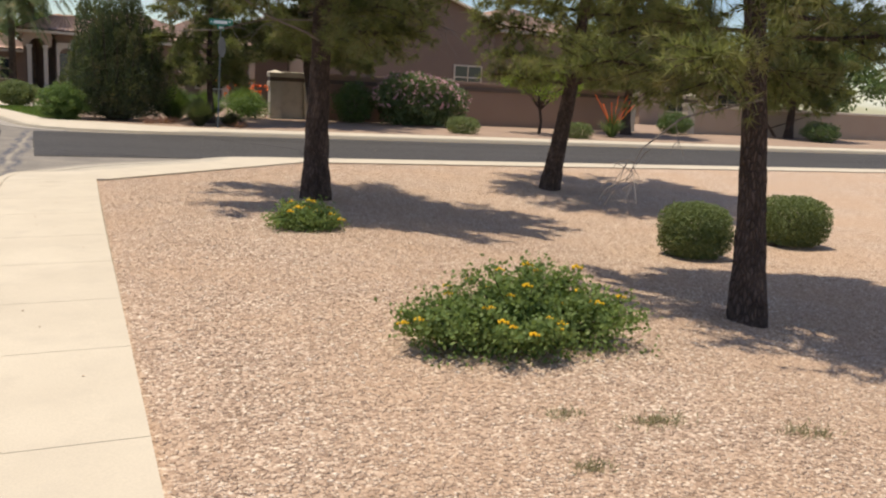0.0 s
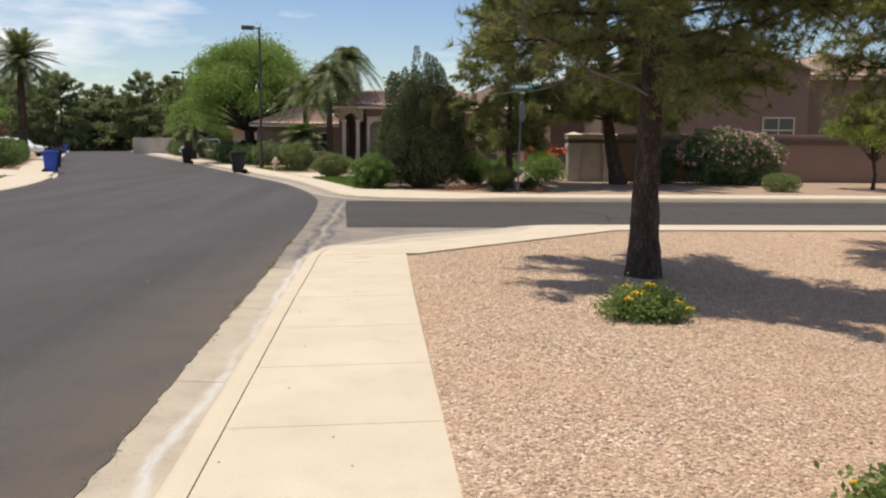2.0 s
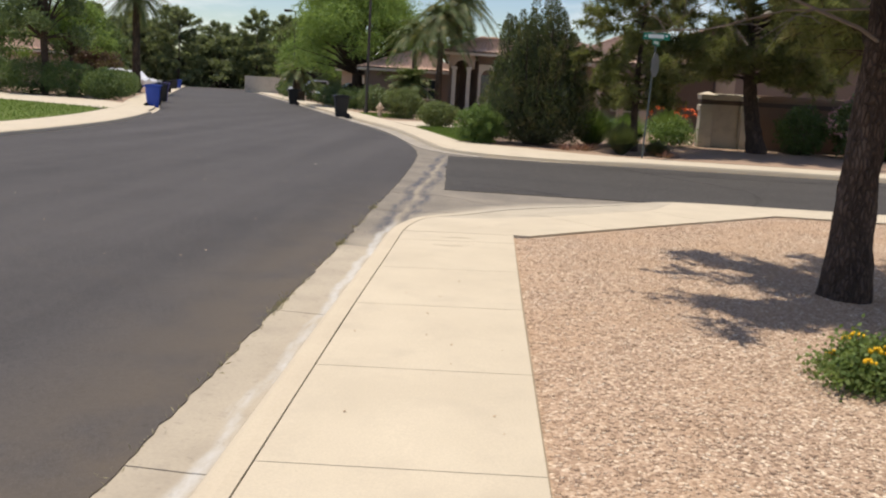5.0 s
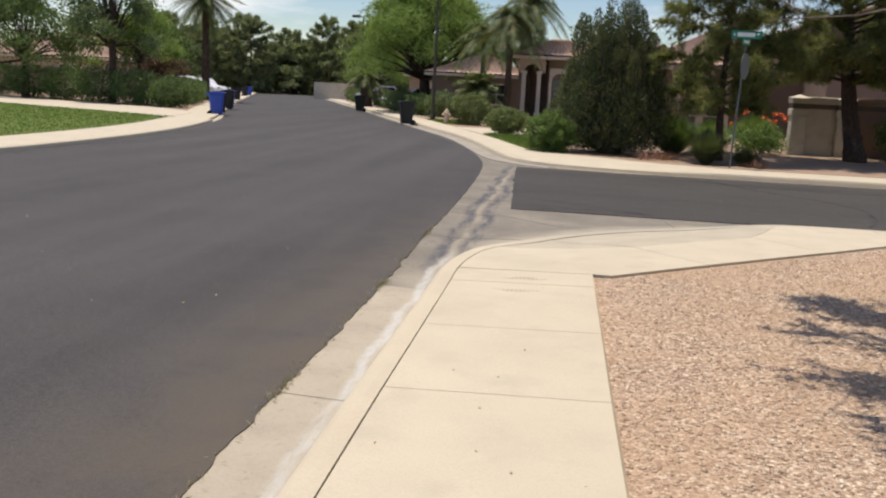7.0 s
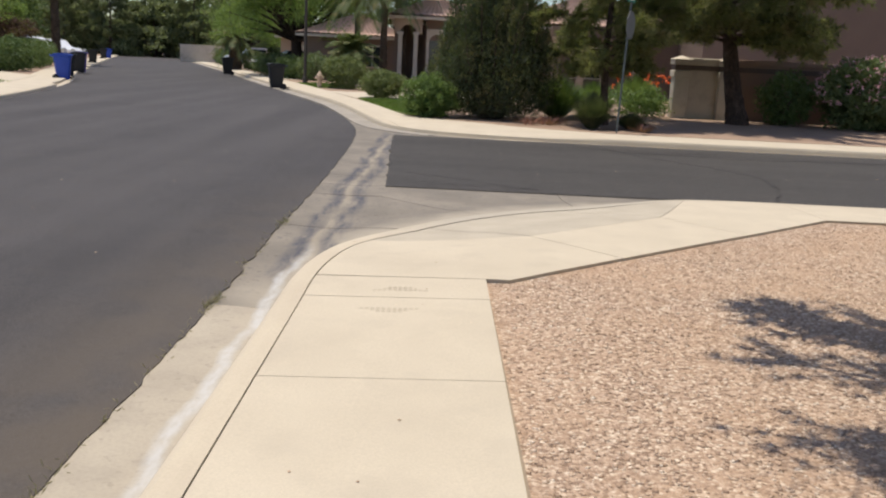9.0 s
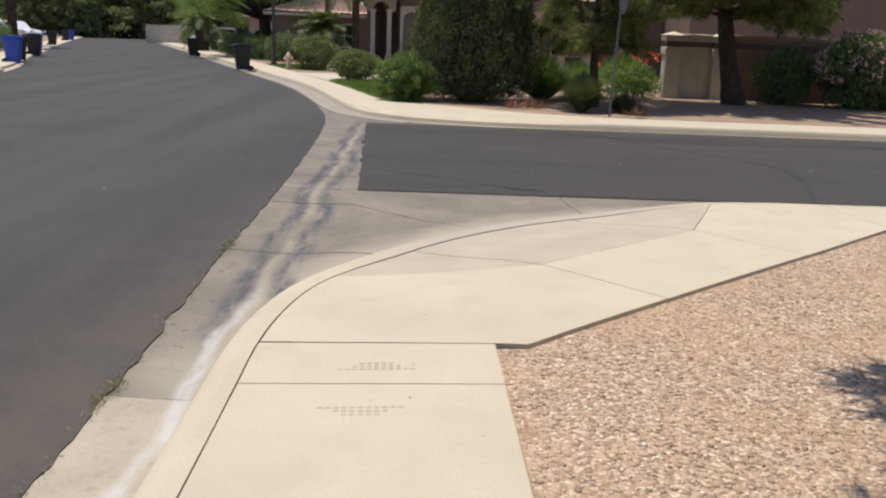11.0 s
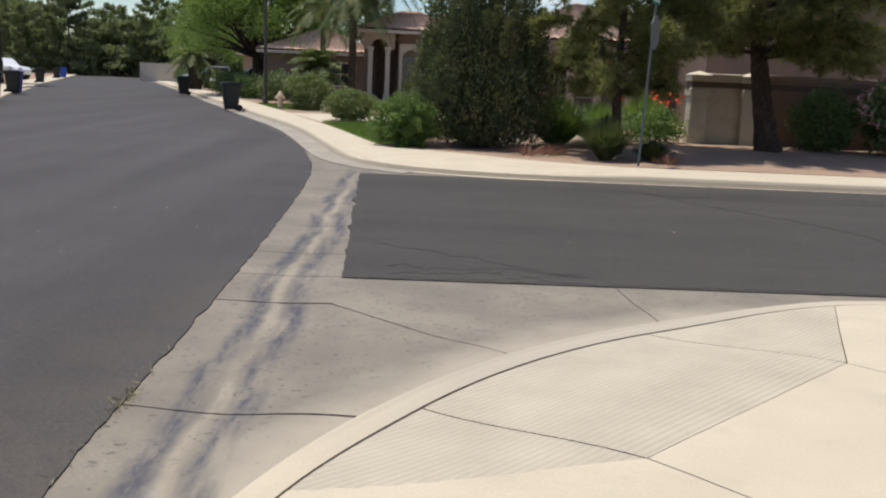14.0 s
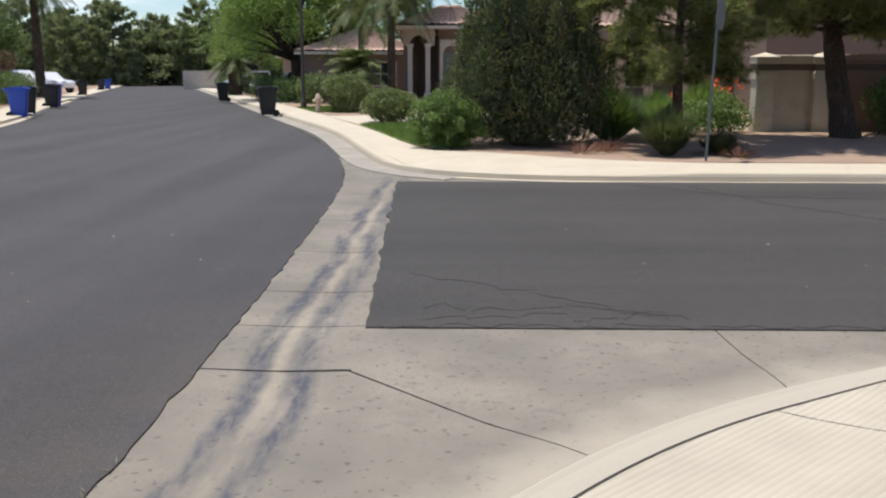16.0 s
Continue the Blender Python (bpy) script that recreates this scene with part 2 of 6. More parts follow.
CONCRETE = grainy("sidewalk_concrete", (0.565, 0.495, 0.382), (0.50, 0.435, 0.335), 90.0, 1.1, 0.9, 0.15, 0.003, 0.2, (0.43, 0.375, 0.295), (0.52, 0.78))
CURB = make_kerb()
GUTTER = make_gutter("gutter_concrete", (0.44, 0.385, 0.30), (0.37, 0.32, 0.25), False)
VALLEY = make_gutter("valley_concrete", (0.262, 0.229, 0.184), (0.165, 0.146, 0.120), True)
JOINT = grainy("joint_dirt", (0.24, 0.185, 0.13), (0.34, 0.27, 0.195))
GROOVED = make_grooved()
ASPHALT = make_asphalt("asphalt", 0.98, True)
ASPHALT_SIDE = make_asphalt("newer_asphalt", 0.85, False)
CRACK = plain("crack_sealer", (0.024, 0.023, 0.023), 0.85)
STAMP = plain("stamped_concrete", (0.44, 0.38, 0.29), 0.9)
GRAVEL, STONE = make_gravel(), make_stone()
YARD = grainy("yard_gravel", (0.36, 0.26, 0.19), (0.30, 0.21, 0.155), 30.0, 0.7, 0.95, 0.6, 0.02, 0.15)
DIRT = grainy("dry_ground", (0.36, 0.27, 0.19), (0.30, 0.22, 0.15), 8.0, 0.2, 0.95, 0.4, 0.02, 0.1)
LAWN = grainy("lawn_soil", (0.10, 0.15, 0.035), (0.14, 0.17, 0.05), 60.0, 1.2, 0.95, 0.8, 0.02, 0.1)
BARK = make_bark("pine_bark", (0.165, 0.120, 0.096), (0.070, 0.051, 0.042))
GREYWOOD = plain("dead_wood", (0.23, 0.195, 0.17), 0.9, 0, 0.1)
PALMBARK = make_bark("palm_bark", (0.20, 0.15, 0.105), (0.08, 0.058, 0.04))
NEEDLE = leafy("pine_needles", (0.135, 0.150, 0.055), (0.245, 0.250, 0.098), (0.275, 0.230, 0.120), 0.5)
JUNIPER = leafy("juniper_leaves", (0.040, 0.056, 0.034), (0.078, 0.095, 0.050), (0.19, 0.165, 0.078), 0.3)
LANTANA = leafy("lantana_leaves", (0.13, 0.20, 0.06), (0.24, 0.315, 0.108), None, 0.45)
TOPIARY = leafy("clipped_leaves", (0.12, 0.155, 0.06), (0.225, 0.265, 0.11), None, 0.35)
FRESH = leafy("fresh_leaves", (0.1, 0.17, 0.045), (0.18, 0.27, 0.085), None, 0.4)
LIME = leafy("lime_leaves", (0.16, 0.24, 0.03), (0.28, 0.36, 0.06), None, 0.45)
HEDGE = leafy("hedge_leaves", (0.072, 0.119, 0.043), (0.133, 0.196, 0.072), None, 0.3)
MESQUITE = leafy("mesquite_leaves", (0.15, 0.24, 0.06), (0.26, 0.37, 0.105), None, 0.5)
OLEANDER = leafy("oleander_leaves", (0.105, 0.15, 0.066), (0.19, 0.245, 0.115), None, 0.35)
FROND = leafy("palm_fronds", (0.081, 0.121, 0.047), (0.162, 0.203, 0.081), (0.284, 0.230, 0.095), 0.3)
# far trees: distance haze is put into these paler leaf colours
HAZED = leafy("hazed_needles", (0.16, 0.195, 0.105), (0.255, 0.285, 0.16), None, 0.5)
BRONZE = leafy("bronze_leaves", (0.07, 0.032, 0.03), (0.12, 0.055, 0.05), None, 0.3)
GRASS = leafy("grass_blades", (0.10, 0.18, 0.035), (0.17, 0.26, 0.055), (0.22, 0.23, 0.08), 0.4)
DRYSTALK = leafy("dry_red_stalks", (0.26, 0.12, 0.09), (0.42, 0.22, 0.17), None, 0.2)
STREET_GUTTER = make_gutter("street_gutter", (0.37, 0.33, 0.275), (0.27, 0.245, 0.205), False)
DRYWEED = leafy("dry_weed", (0.24, 0.22, 0.12), (0.36, 0.31, 0.19), None, 0.3)
YELLOW = plain("yellow_petals", (0.80, 0.47, 0.02), 0.6, 0, 0.2, 0.15, 80)
ORANGE = plain("orange_petals", (0.75, 0.15, 0.04), 0.6, 0, 0.2, 0.2, 40)
PINK = plain("pink_petals", (0.72, 0.42, 0.46), 0.6, 0, 0.2, 0.2, 40)
STUCCO = grainy("taupe_stucco", (0.225, 0.165, 0.13), (0.20, 0.148, 0.118), 60.0, 0.6, 0.95, 0.3, 0.006, 0.15)
STUCCO_TAN = grainy("tan_stucco", (0.42, 0.33, 0.25), (0.38, 0.29, 0.22), 60.0, 0.6, 0.95, 0.3, 0.006, 0.15)
STUCCO_GREY = grainy("grey_beige_stucco", (0.58, 0.52, 0.42), (0.52, 0.46, 0.37), 60.0, 0.6, 0.95, 0.3, 0.006, 0.15, (0.30, 0.26, 0.2))
STUCCO_WALL = grainy("brown_wall_stucco", (0.31, 0.215, 0.165), (0.28, 0.19, 0.145), 50.0, 0.5, 0.95, 0.3, 0.006, 0.15)
BAND = plain("brown_band_paint", (0.13, 0.095, 0.075), 0.85)
CAPSTONE = grainy("cap_plaster", (0.66, 0.58, 0.46), (0.60, 0.52, 0.41), 50.0, 0.8)
TILE = grainy("roof_tile", (0.64, 0.43, 0.33), (0.56, 0.38, 0.29), 12.0, 0.9, 0.85, 0.4, 0.01, 0.2, (0.55, 0.42, 0.33))
GLASS = Graph("window_glass").done((0.02, 0.025, 0.03), 0.08, 0, 0.6)
TRIM = plain("pale_trim", (0.55, 0.49, 0.40), 0.7)
BLUE = plain("blue_plastic", (0.025, 0.075, 0.42), 0.45, 0, 0.4, 0.25, 5)
BLACKPL = plain("black_plastic", (0.016, 0.018, 0.02), 0.5, 0, 0.4, 0.3, 5)
PURPLE = plain("violet_plastic", (0.10, 0.075, 0.40), 0.45, 0, 0.4)
RUBBER = plain("rubber", (0.02, 0.02, 0.02), 0.8)
GALV = plain("galvanised_steel", (0.115, 0.14, 0.14), 0.6, 0.2, 0.4)
SIGNGREEN = plain("sign_green", (0.015, 0.24, 0.15), 0.4, 0, 0.4, 0.1)
WHITE = plain("white_letters", (0.75, 0.78, 0.75), 0.5)
ALUM = plain("sign_back_aluminium", (0.19, 0.20, 0.20), 0.6, 0.3, 0.4)
POLE = plain("dark_bronze_paint", (0.075, 0.06, 0.05), 0.6)
HYDRANT = plain("cream_hydrant_paint", (0.62, 0.47, 0.34), 0.5)
CARWHITE = plain("white_car_paint", (0.72, 0.73, 0.75), 0.25, 0, 0.5, 0.05)
CARDARK = plain("dark_car_paint", (0.03, 0.035, 0.04), 0.25, 0, 0.5, 0.05)

# ---- builders ----
RNG = np.random.default_rng(7)


def mesh_of(name, verts, faces, mat, smooth=False):
    me = bpy.data.meshes.new(name)
    if isinstance(faces, np.ndarray):
        n, k = faces.shape
        me.vertices.add(len(verts))
        me.vertices.foreach_set("co", np.asarray(verts, np.float32).ravel())
        me.loops.add(n * k)
        me.loops.foreach_set("vertex_index", faces.astype(np.int32).ravel())
        me.polygons.add(n)
        me.polygons.foreach_set("loop_start", np.arange(0, n * k, k, dtype=np.int32))
        me.update(calc_edges=True)
    else:
        me.from_pydata([tuple(map(float, v)) for v in verts], [], [tuple(f) for f in faces])
    me.materials.append(mat)
    if smooth:
        me.polygons.foreach_set("use_smooth", np.ones(len(me.polygons), bool))
    me.update()
    return me


def settle(v):
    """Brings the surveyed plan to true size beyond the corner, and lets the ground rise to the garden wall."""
    v = np.array(v, float).reshape(-1, 3)
    x, y = v[:, 0].copy(), v[:, 1].copy()
    k = 0.042 * np.clip((y - 13.0) / 3.0, 0, 1)
    rise = np.clip((y - 29.5) / 6.5, 0, 1) * np.clip((x - 2.2) / 3.0, 0, 1)
    v[:, 0] = x * (1 + k)
    v[:, 1] = y + 0.10 * np.clip((y - 12.0) / 2.0, 0, 1) + 0.040 * np.clip(y - 13.8, 0, None)
    v[:, 2] = np.where(v[:, 2] > 0, v[:, 2] * (1 + k), v[:, 2]) + 0.11 * rise * rise * (3 - 2 * rise)
    return v


def standing(ob):
    """Where an object stands in the world, through all its parents."""
    if ob.parent is None:
        return ob.matrix_basis.copy()
    return standing(ob.parent) @ ob.matrix_parent_inverse @ ob.matrix_basis


def hang(ob, parent):
    ob.parent = parent
    if parent is not None:
        ob.matrix_parent_inverse = standing(parent).inverted()
    return ob


def piece(name, verts, faces, mat, parent=None, label="", smooth=False, kind=""):
    """One mesh in world coordinates, as a part of parent or on its own."""
    ob = new(name, mesh_of(name, settle(verts), faces, mat, smooth))
    hang(ob, parent)
    return tagged(ob, label, "", "", kind)


def part(name, bm, mat, parent=None, label="", smooth=False):
    me = bpy.data.meshes.new(name)
    for q, c in zip(bm.verts, settle([tuple(q.co) for q in bm.verts])):
        q.co = c
    bm.normal_update()
    bm.to_mesh(me)
    bm.free()
    me.materials.append(mat)
    if smooth:
        me.polygons.foreach_set("use_smooth", np.ones(len(me.polygons), bool))
    ob = new(name, me)
    hang(ob, parent)
    return tagged(ob, label)


def thing(name, x, y, z, label, category, group="", turn=0):
    ob = new(name)
    ob.empty_display_size = 0.2
    x, y, z = settle((x, y, z))[0]
    ob.matrix_basis = pose(x, y, z, 0, 0, turn)
    return tagged(ob, label, category, group)


def structure(ob, label="", category=""):
    return tagged(ob, label, category, "", "structure")


def box(bm, x0, x1, y0, y1, z0, z1, m=None, bevel=0.0):
    r = bmesh.ops.create_cube(bm, size=1.0)
    mm = Matrix.Translation(((x0 + x1) / 2, (y0 + y1) / 2, (z0 + z1) / 2)) @ Matrix.Diagonal((x1 - x0, y1 - y0, z1 - z0, 1))
    bmesh.ops.transform(bm, matrix=mm, verts=r["verts"])
    if bevel:
        es = list({e for v in r["verts"] for e in v.link_edges})
        out = bmesh.ops.bevel(bm, geom=es, offset=bevel, segments=2, affect="EDGES", profile=0.5)
        vs = list({v for f in out["faces"] for v in f.verts} | {v for v in r["verts"] if v.is_valid})
    else:
        vs = r["verts"]
    if m is not None:
        bmesh.ops.transform(bm, matrix=m, verts=vs)


def boxed(m, *dims, bevel=0.0):
    bm = bmesh.new()
    box(bm, *dims, m=m, bevel=bevel)
    return bm


def tube(path, radii, sides=8, cap=True, rough=0.0):
    """Vertices and faces of a round bar along a path."""
    path = np.asarray(path, float)
    n = len(path)
    tang = np.gradient(path, axis=0)
    tang /= np.linalg.norm(tang, axis=1, keepdims=True) + 1e-9
    ref = np.array([0.3, 0.9, 0.2]) if abs(tang[0] @ [0.3, 0.9, 0.2]) < 0.8 else np.array([1.0, 0, 0])
    u = np.cross(tang, ref)
    u /= np.linalg.norm(u, axis=1, keepdims=True) + 1e-9
    w = np.cross(tang, u)
    ang = np.linspace(0, 2 * np.pi, sides, endpoint=False)
    r = np.asarray(radii, float)[:, None] * (1 + rough * RNG.uniform(-1, 1, (n, sides)))
    v = path[:, None] + (u[:, None] * np.cos(ang)[None, :, None] + w[:, None] * np.sin(ang)[None, :, None]) * r[..., None]
    v = v.reshape(-1, 3)
    i, j = np.meshgrid(np.arange(n - 1), np.arange(sides), indexing="ij")
    a, b = i * sides + j, i * sides + (j + 1) % sides
    f = np.stack([a, b, b + sides, a + sides], -1).reshape(-1, 4).tolist()
    if cap:
        f.append(list(range(sides))[::-1])
        f.append([(n - 1) * sides + k for k in range(sides)])
    return v, f


def joined(chunks):
    vs, fs, o = [], [], 0
    for v, f in chunks:
        vs.append(np.asarray(v))
        fs += [[i + o for i in q] for q in f]
        o += len(v)
    return np.concatenate(vs), fs


def unit(n):
    d = RNG.normal(size=(n, 3))
    return d / np.linalg.norm(d, axis=1, keepdims=True)


def leaves(points, length, width, lean=None):
    """A small pointed leaf of two triangles at every point, turned at random, or along lean."""
    points = np.asarray(points, float)
    n = len(points)
    d = unit(n)
    if lean is not None:
        d = d * 0.55 + lean
        d /= np.linalg.norm(d, axis=1, keepdims=True) + 1e-9
    s = np.cross(d, unit(n))
    s /= np.linalg.norm(s, axis=1, keepdims=True) + 1e-9
    L = (np.asarray(length) * RNG.uniform(0.65, 1.25, n))[:, None]
    W = (np.asarray(width) * RNG.uniform(0.7, 1.2, n))[:, None]
    v = np.stack([points, points + d * L * 0.5 + s * W * 0.5, points + d * L, points + d * L * 0.5 - s * W * 0.5], 1).reshape(-1, 3)
    b = np.arange(n)[:, None] * 4
    return v, b + np.array([[0, 1, 2, 3]])


def needles(points, axis, count, length, width):
    """Tufts of thin needles that spread forward from their twig."""
    points, axis = np.repeat(points, count, 0), np.repeat(axis, count, 0)
    n = len(points)
    d = axis * 0.75 + unit(n)
    d /= np.linalg.norm(d, axis=1, keepdims=True) + 1e-9
    s = np.cross(d, unit(n))
    s /= np.linalg.norm(s, axis=1, keepdims=True) + 1e-9
    L = (length * RNG.uniform(0.7, 1.2, n))[:, None]
    v = np.stack([points - s * width / 2, points + s * width / 2, points + d * L], 1).reshape(-1, 3)
    return v, np.arange(3 * n).reshape(-1, 3)


def blob_points(n, centre, radii, shell=0.55, lumps=0.2, seed=0.0, flat=None):
    """Points in the outer shell of a lumpy ellipsoid."""
    d = unit(n)
    if flat:
        d[:, 2] = np.abs(d[:, 2]) * (1 - flat) + d[:, 2] * flat
    q = np.asarray(radii) * d
    lump = np.array([noise.noise(Vector((float(a) * 2.3 + seed, float(b) * 2.3, float(c) * 2.3))) for a, b, c in d])
    r = (RNG.uniform(shell ** 3, 1, n) ** (1 / 3)) * (1 + lumps * 2 * lump)
    return np.asarray(centre) + q * r[:, None]


def swerve(v):
    """The street bends a little to the east behind the first slabs."""
    v = np.array(v, float)
    x, y = v[:, 0], v[:, 1]
    a, b = np.clip((x + 6) / 3.5, 0, 1), np.clip((x - 2.5) / 3.5, 0, 1)
    v[:, 0] += 0.008 * np.clip(10 - y, 0, 14) * a * (1 - b)
    return v


def ruled(name, a, b, m, mat, parent=None, zfun=None, thick=0.12, inset=0.0, label="", dz=0.0):
    """A slab between two matched edges a and b, each a list of (x, y), with m steps across."""
    a, b = np.asarray(a, float), np.asarray(b, float)
    n = len(a)
    if inset:
        mid = (a.mean(0) + b.mean(0)) / 2

        def pull(p):
            d = mid - p
            return p + d / (np.linalg.norm(d, axis=1, keepdims=True) + 1e-9) * inset
        a, b = pull(a), pull(b)
    s = np.linspace(0, 1, m + 1)[None, :, None]
    g = a[:, None] * (1 - s) + b[:, None] * s
    if zfun is None:
        z = np.zeros(g.shape[:2])
    else:
        z = np.array([[zfun(float(p[0]), float(p[1])) for p in row] for row in g])
    top = np.concatenate([g, z[..., None] + dz], -1).reshape(-1, 3)
    idx = np.arange(n * (m + 1)).reshape(n, m + 1)
    faces = [[idx[i, j], idx[i, j + 1], idx[i + 1, j + 1], idx[i + 1, j]] for i in range(n - 1) for j in range(m)]
    rim = list(idx[0, :]) + list(idx[1:, m]) + list(idx[n - 1, ::-1][1:]) + list(idx[::-1, 0][1:-1])
    low = top[rim] - np.array([0, 0, thick])
    o = len(top)
    k = len(rim)
    faces += [[rim[i], o + i, o + (i + 1) % k, rim[(i + 1) % k]] for i in range(k)]
    ob = piece(name, swerve(np.concatenate([top, low])), faces, mat, parent, label)
    # make the top face up
    me = ob.data
    if me.polygons[0].normal.z < 0:
        me.flip_normals()
    return ob


def offset(path, d):
    """A path moved sideways by d to its left."""
    p = np.asarray(path, float)
    t = np.gradient(p, axis=0)
    t /= np.linalg.norm(t, axis=1, keepdims=True) + 1e-9
    return p + np.stack([-t[:, 1], t[:, 0]], 1) * d


def dense(path, step):
    p = np.asarray(path, float)
    seg = np.linalg.norm(np.diff(p, axis=0), axis=1)
    s = np.r_[0, np.cumsum(seg)]
    q = np.linspace(0, s[-1], max(2, int(s[-1] / step) + 1))
    return np.stack([np.interp(q, s, p[:, 0]), np.interp(q, s, p[:, 1])], 1)


def smooth_path(path, rounds=3):
    p = np.asarray(path, float)
    for _ in range(rounds):
        q = np.empty((2 * len(p) - 2, 2))
        q[0::2], q[1::2] = 0.75 * p[:-1] + 0.25 * p[1:], 0.25 * p[:-1] + 0.75 * p[1:]
        p = np.concatenate([p[:1], q, p[-1:]])
    return p


def sweep(name, path, profile, mat, parent=None, label="", zadd=None, whole=None, first=0):
    """A moulding: profile points (sideways, z) carried along a path."""
    rows = [offset(path, o) if whole is None else offset(whole, o)[first:first + len(path)] for o, _ in profile]
    n, k = len(rows[0]), len(profile)
    v = np.zeros((n, k, 3))
    for j, (o, z) in enumerate(profile):
        v[:, j, :2] = rows[j]
        v[:, j, 2] = z if zadd is None else [z + zadd(i, j) for i in range(n)]
    idx = np.arange(n * k).reshape(n, k)
    f = [[idx[i, j], idx[i + 1, j], idx[i + 1, j + 1], idx[i, j + 1]] for i in range(n - 1) for j in range(k - 1)]
    return piece(name, swerve(v.reshape(-1, 3)), f, mat, parent, label)


def flat_poly(name, pts, z, mat, label="", category="", kind="structure", thick=0.1):
    bm = bmesh.new()
    vs = [bm.verts.new((x, y, z)) for x, y in pts]
    f = bm.faces.new(vs)
    f.normal_update()
    if f.normal.z < 0:
        f.normal_flip()
    r = bmesh.ops.extrude_face_region(bm, geom=[f])
    top = [e for e in r["geom"] if isinstance(e, bmesh.types.BMVert)]
    for v in vs:
        v.co.z -= thick
    bmesh.ops.triangulate(bm, faces=[q for q in bm.faces if len(q.verts) > 4])
    bmesh.ops.recalc_face_normals(bm, faces=bm.faces)
    ob = part(name, bm, mat)
    return tagged(ob, label, category, "", kind)

# ---- ground, streets, kerbs, walks ----


def ss(v, a, b):
    t = min(1.0, max(0.0, (v - a) / (b - a)))
    return t * t * (3 - 2 * t)


CX, CY, CR = 3.9, 13.5, 4.78          # centre and radius of the joint behind the corner kerb


def corner_low(x, y):
    """How far the kerb ramp drops here, 0 to 1 along the corner."""
    if x > CX or y < CY:
        return 0.0
    th = math.degrees(math.atan2(y - CY, CX - x))
    return ss(th, 12, 33) * (1 - ss(th, 60, 80))


def walk_z(x, y):
    if y < CY:
        away = (0.35 - x) / 1.23
    elif x > CX:
        away = (y - 17.05) / 1.23
    else:
        away = (math.hypot(x - CX, y - CY) - 3.5) / 1.28
    z = -0.03 * min(1.0, max(0.0, away))
    rr = math.hypot(x - CX, y - CY)
    return z - 0.095 * corner_low(x, y) * ss(rr, 3.55, 4.78)


def arc(t0, t1, n, r=CR):
    th = np.radians(np.linspace(t0, t1, n))
    return np.stack([CX - r * np.cos(th), CY + r * np.sin(th)], 1)


ground = structure(flat_poly("ground", [(-900, -300), (900, -300), (900, 1500), (-900, 1500)], -0.75, DIRT), "dry bare desert ground reaching the horizon", "ground")

# kerb lines
LIP_EAST = smooth_path([(-1.47, -14), (-1.48, 4), (-1.49, 10), (-1.51, 15), (-1.52, 18.2), (-1.58, 21), (-1.68, 24), (-1.80, 26.3), (-1.98, 28), (-2.42, 30.6), (-3.32, 34.3),
                        (-4.57, 38.5), (-5.75, 42.4), (-8.1, 49.4), (-13.3, 65), (-17.15, 76.5), (-25.7, 101.5), (-33, 122.5), (-60, 200)], 2)
KERB_WEST = smooth_path([(-11.0, -14), (-11.05, 10), (-11.15, 23), (-11.4, 27.5), (-12.1, 32.8), (-13.85, 39.6), (-15.4, 44.7), (-19.2, 54.4), (-26.1, 74.5), (-34.6, 100), (-42, 122), (-68, 200)], 2)


def ragged(path, step, amount, seed):
    p = dense(path, step)
    j = np.array([noise.noise(Vector((i * 0.37, seed, 0))) + 0.7 * noise.noise(Vector((i * 1.3, seed, 4))) for i in range(len(p))])
    return offset(p, 0)[:, :] + (offset(p, 1.0) - p) * (j * amount)[:, None]


# road surfaces
near = ragged(LIP_EAST, 0.11, 0.034, 3.0)
t_e = np.linspace(0, 1, len(near))
wp = dense(KERB_WEST, 0.5)
wq = np.stack([np.interp(near[:, 1], wp[:, 1], wp[:, 0]), near[:, 1]], 1)
road = structure(ruled("road", near, wq, 14, ASPHALT, zfun=lambda x, y: -0.145, thick=0.05), "worn dark grey asphalt of the curving main street", "road")
ex_w = ragged([(-0.70, 18.98), (-0.74, 20.0), (-0.87, 22.6), (-1.035, 26.76)], 0.16, 0.04, 9.0)
ex_w[0] = (-0.70, 18.98)
ex_e = np.stack([np.full(len(ex_w), 70.0), ex_w[:, 1] + 0.17 * (26.76 - ex_w[:, 1]) / 7.78], 1)
side = structure(ruled("side_road", ex_w, ex_e, 40, ASPHALT_SIDE, zfun=lambda x, y: -0.145, thick=0.05), "dark grey asphalt of the side street with fine cracks", "road")


def crack(path, w, seed):
    p = ragged(path, 0.07, 0.13, seed)
    q = offset(p, w * 0.45)
    return ruled("crack", p, q, 1, CRACK, side, lambda x, y: -0.142, 0.002)


crack([(3.2, 26.3), (3.8, 24.5), (4.7, 23.2), (5.2, 22.0), (5.0, 20.6), (4.4, 19.1)], 0.022, 1.0)
crack([(2.4, 26.4), (3.6, 25.2), (6.0, 24.9), (9.0, 25.4), (13.0, 24.6)], 0.02, 3.0)
crack([(-0.5, 20.5), (0.3, 20.0), (0.9, 19.5), (1.4, 19.2)], 0.012, 4.0)

for k in range(10):
    kx, ky = -0.35 + (k % 5) * 0.33, 19.14 + (k // 5) * 0.2 + 0.05 * (k % 3)
    crack([(kx, ky), (kx + 0.12, ky + 0.1 - 0.05 * (k % 2)), (kx + 0.3, ky + 0.03 * (k % 4))], 0.006, 20.0 + k)
crack([(-0.62, 19.01), (2.0, 19.03), (5.0, 19.05), (9.0, 19.06)], 0.014, 41.0)

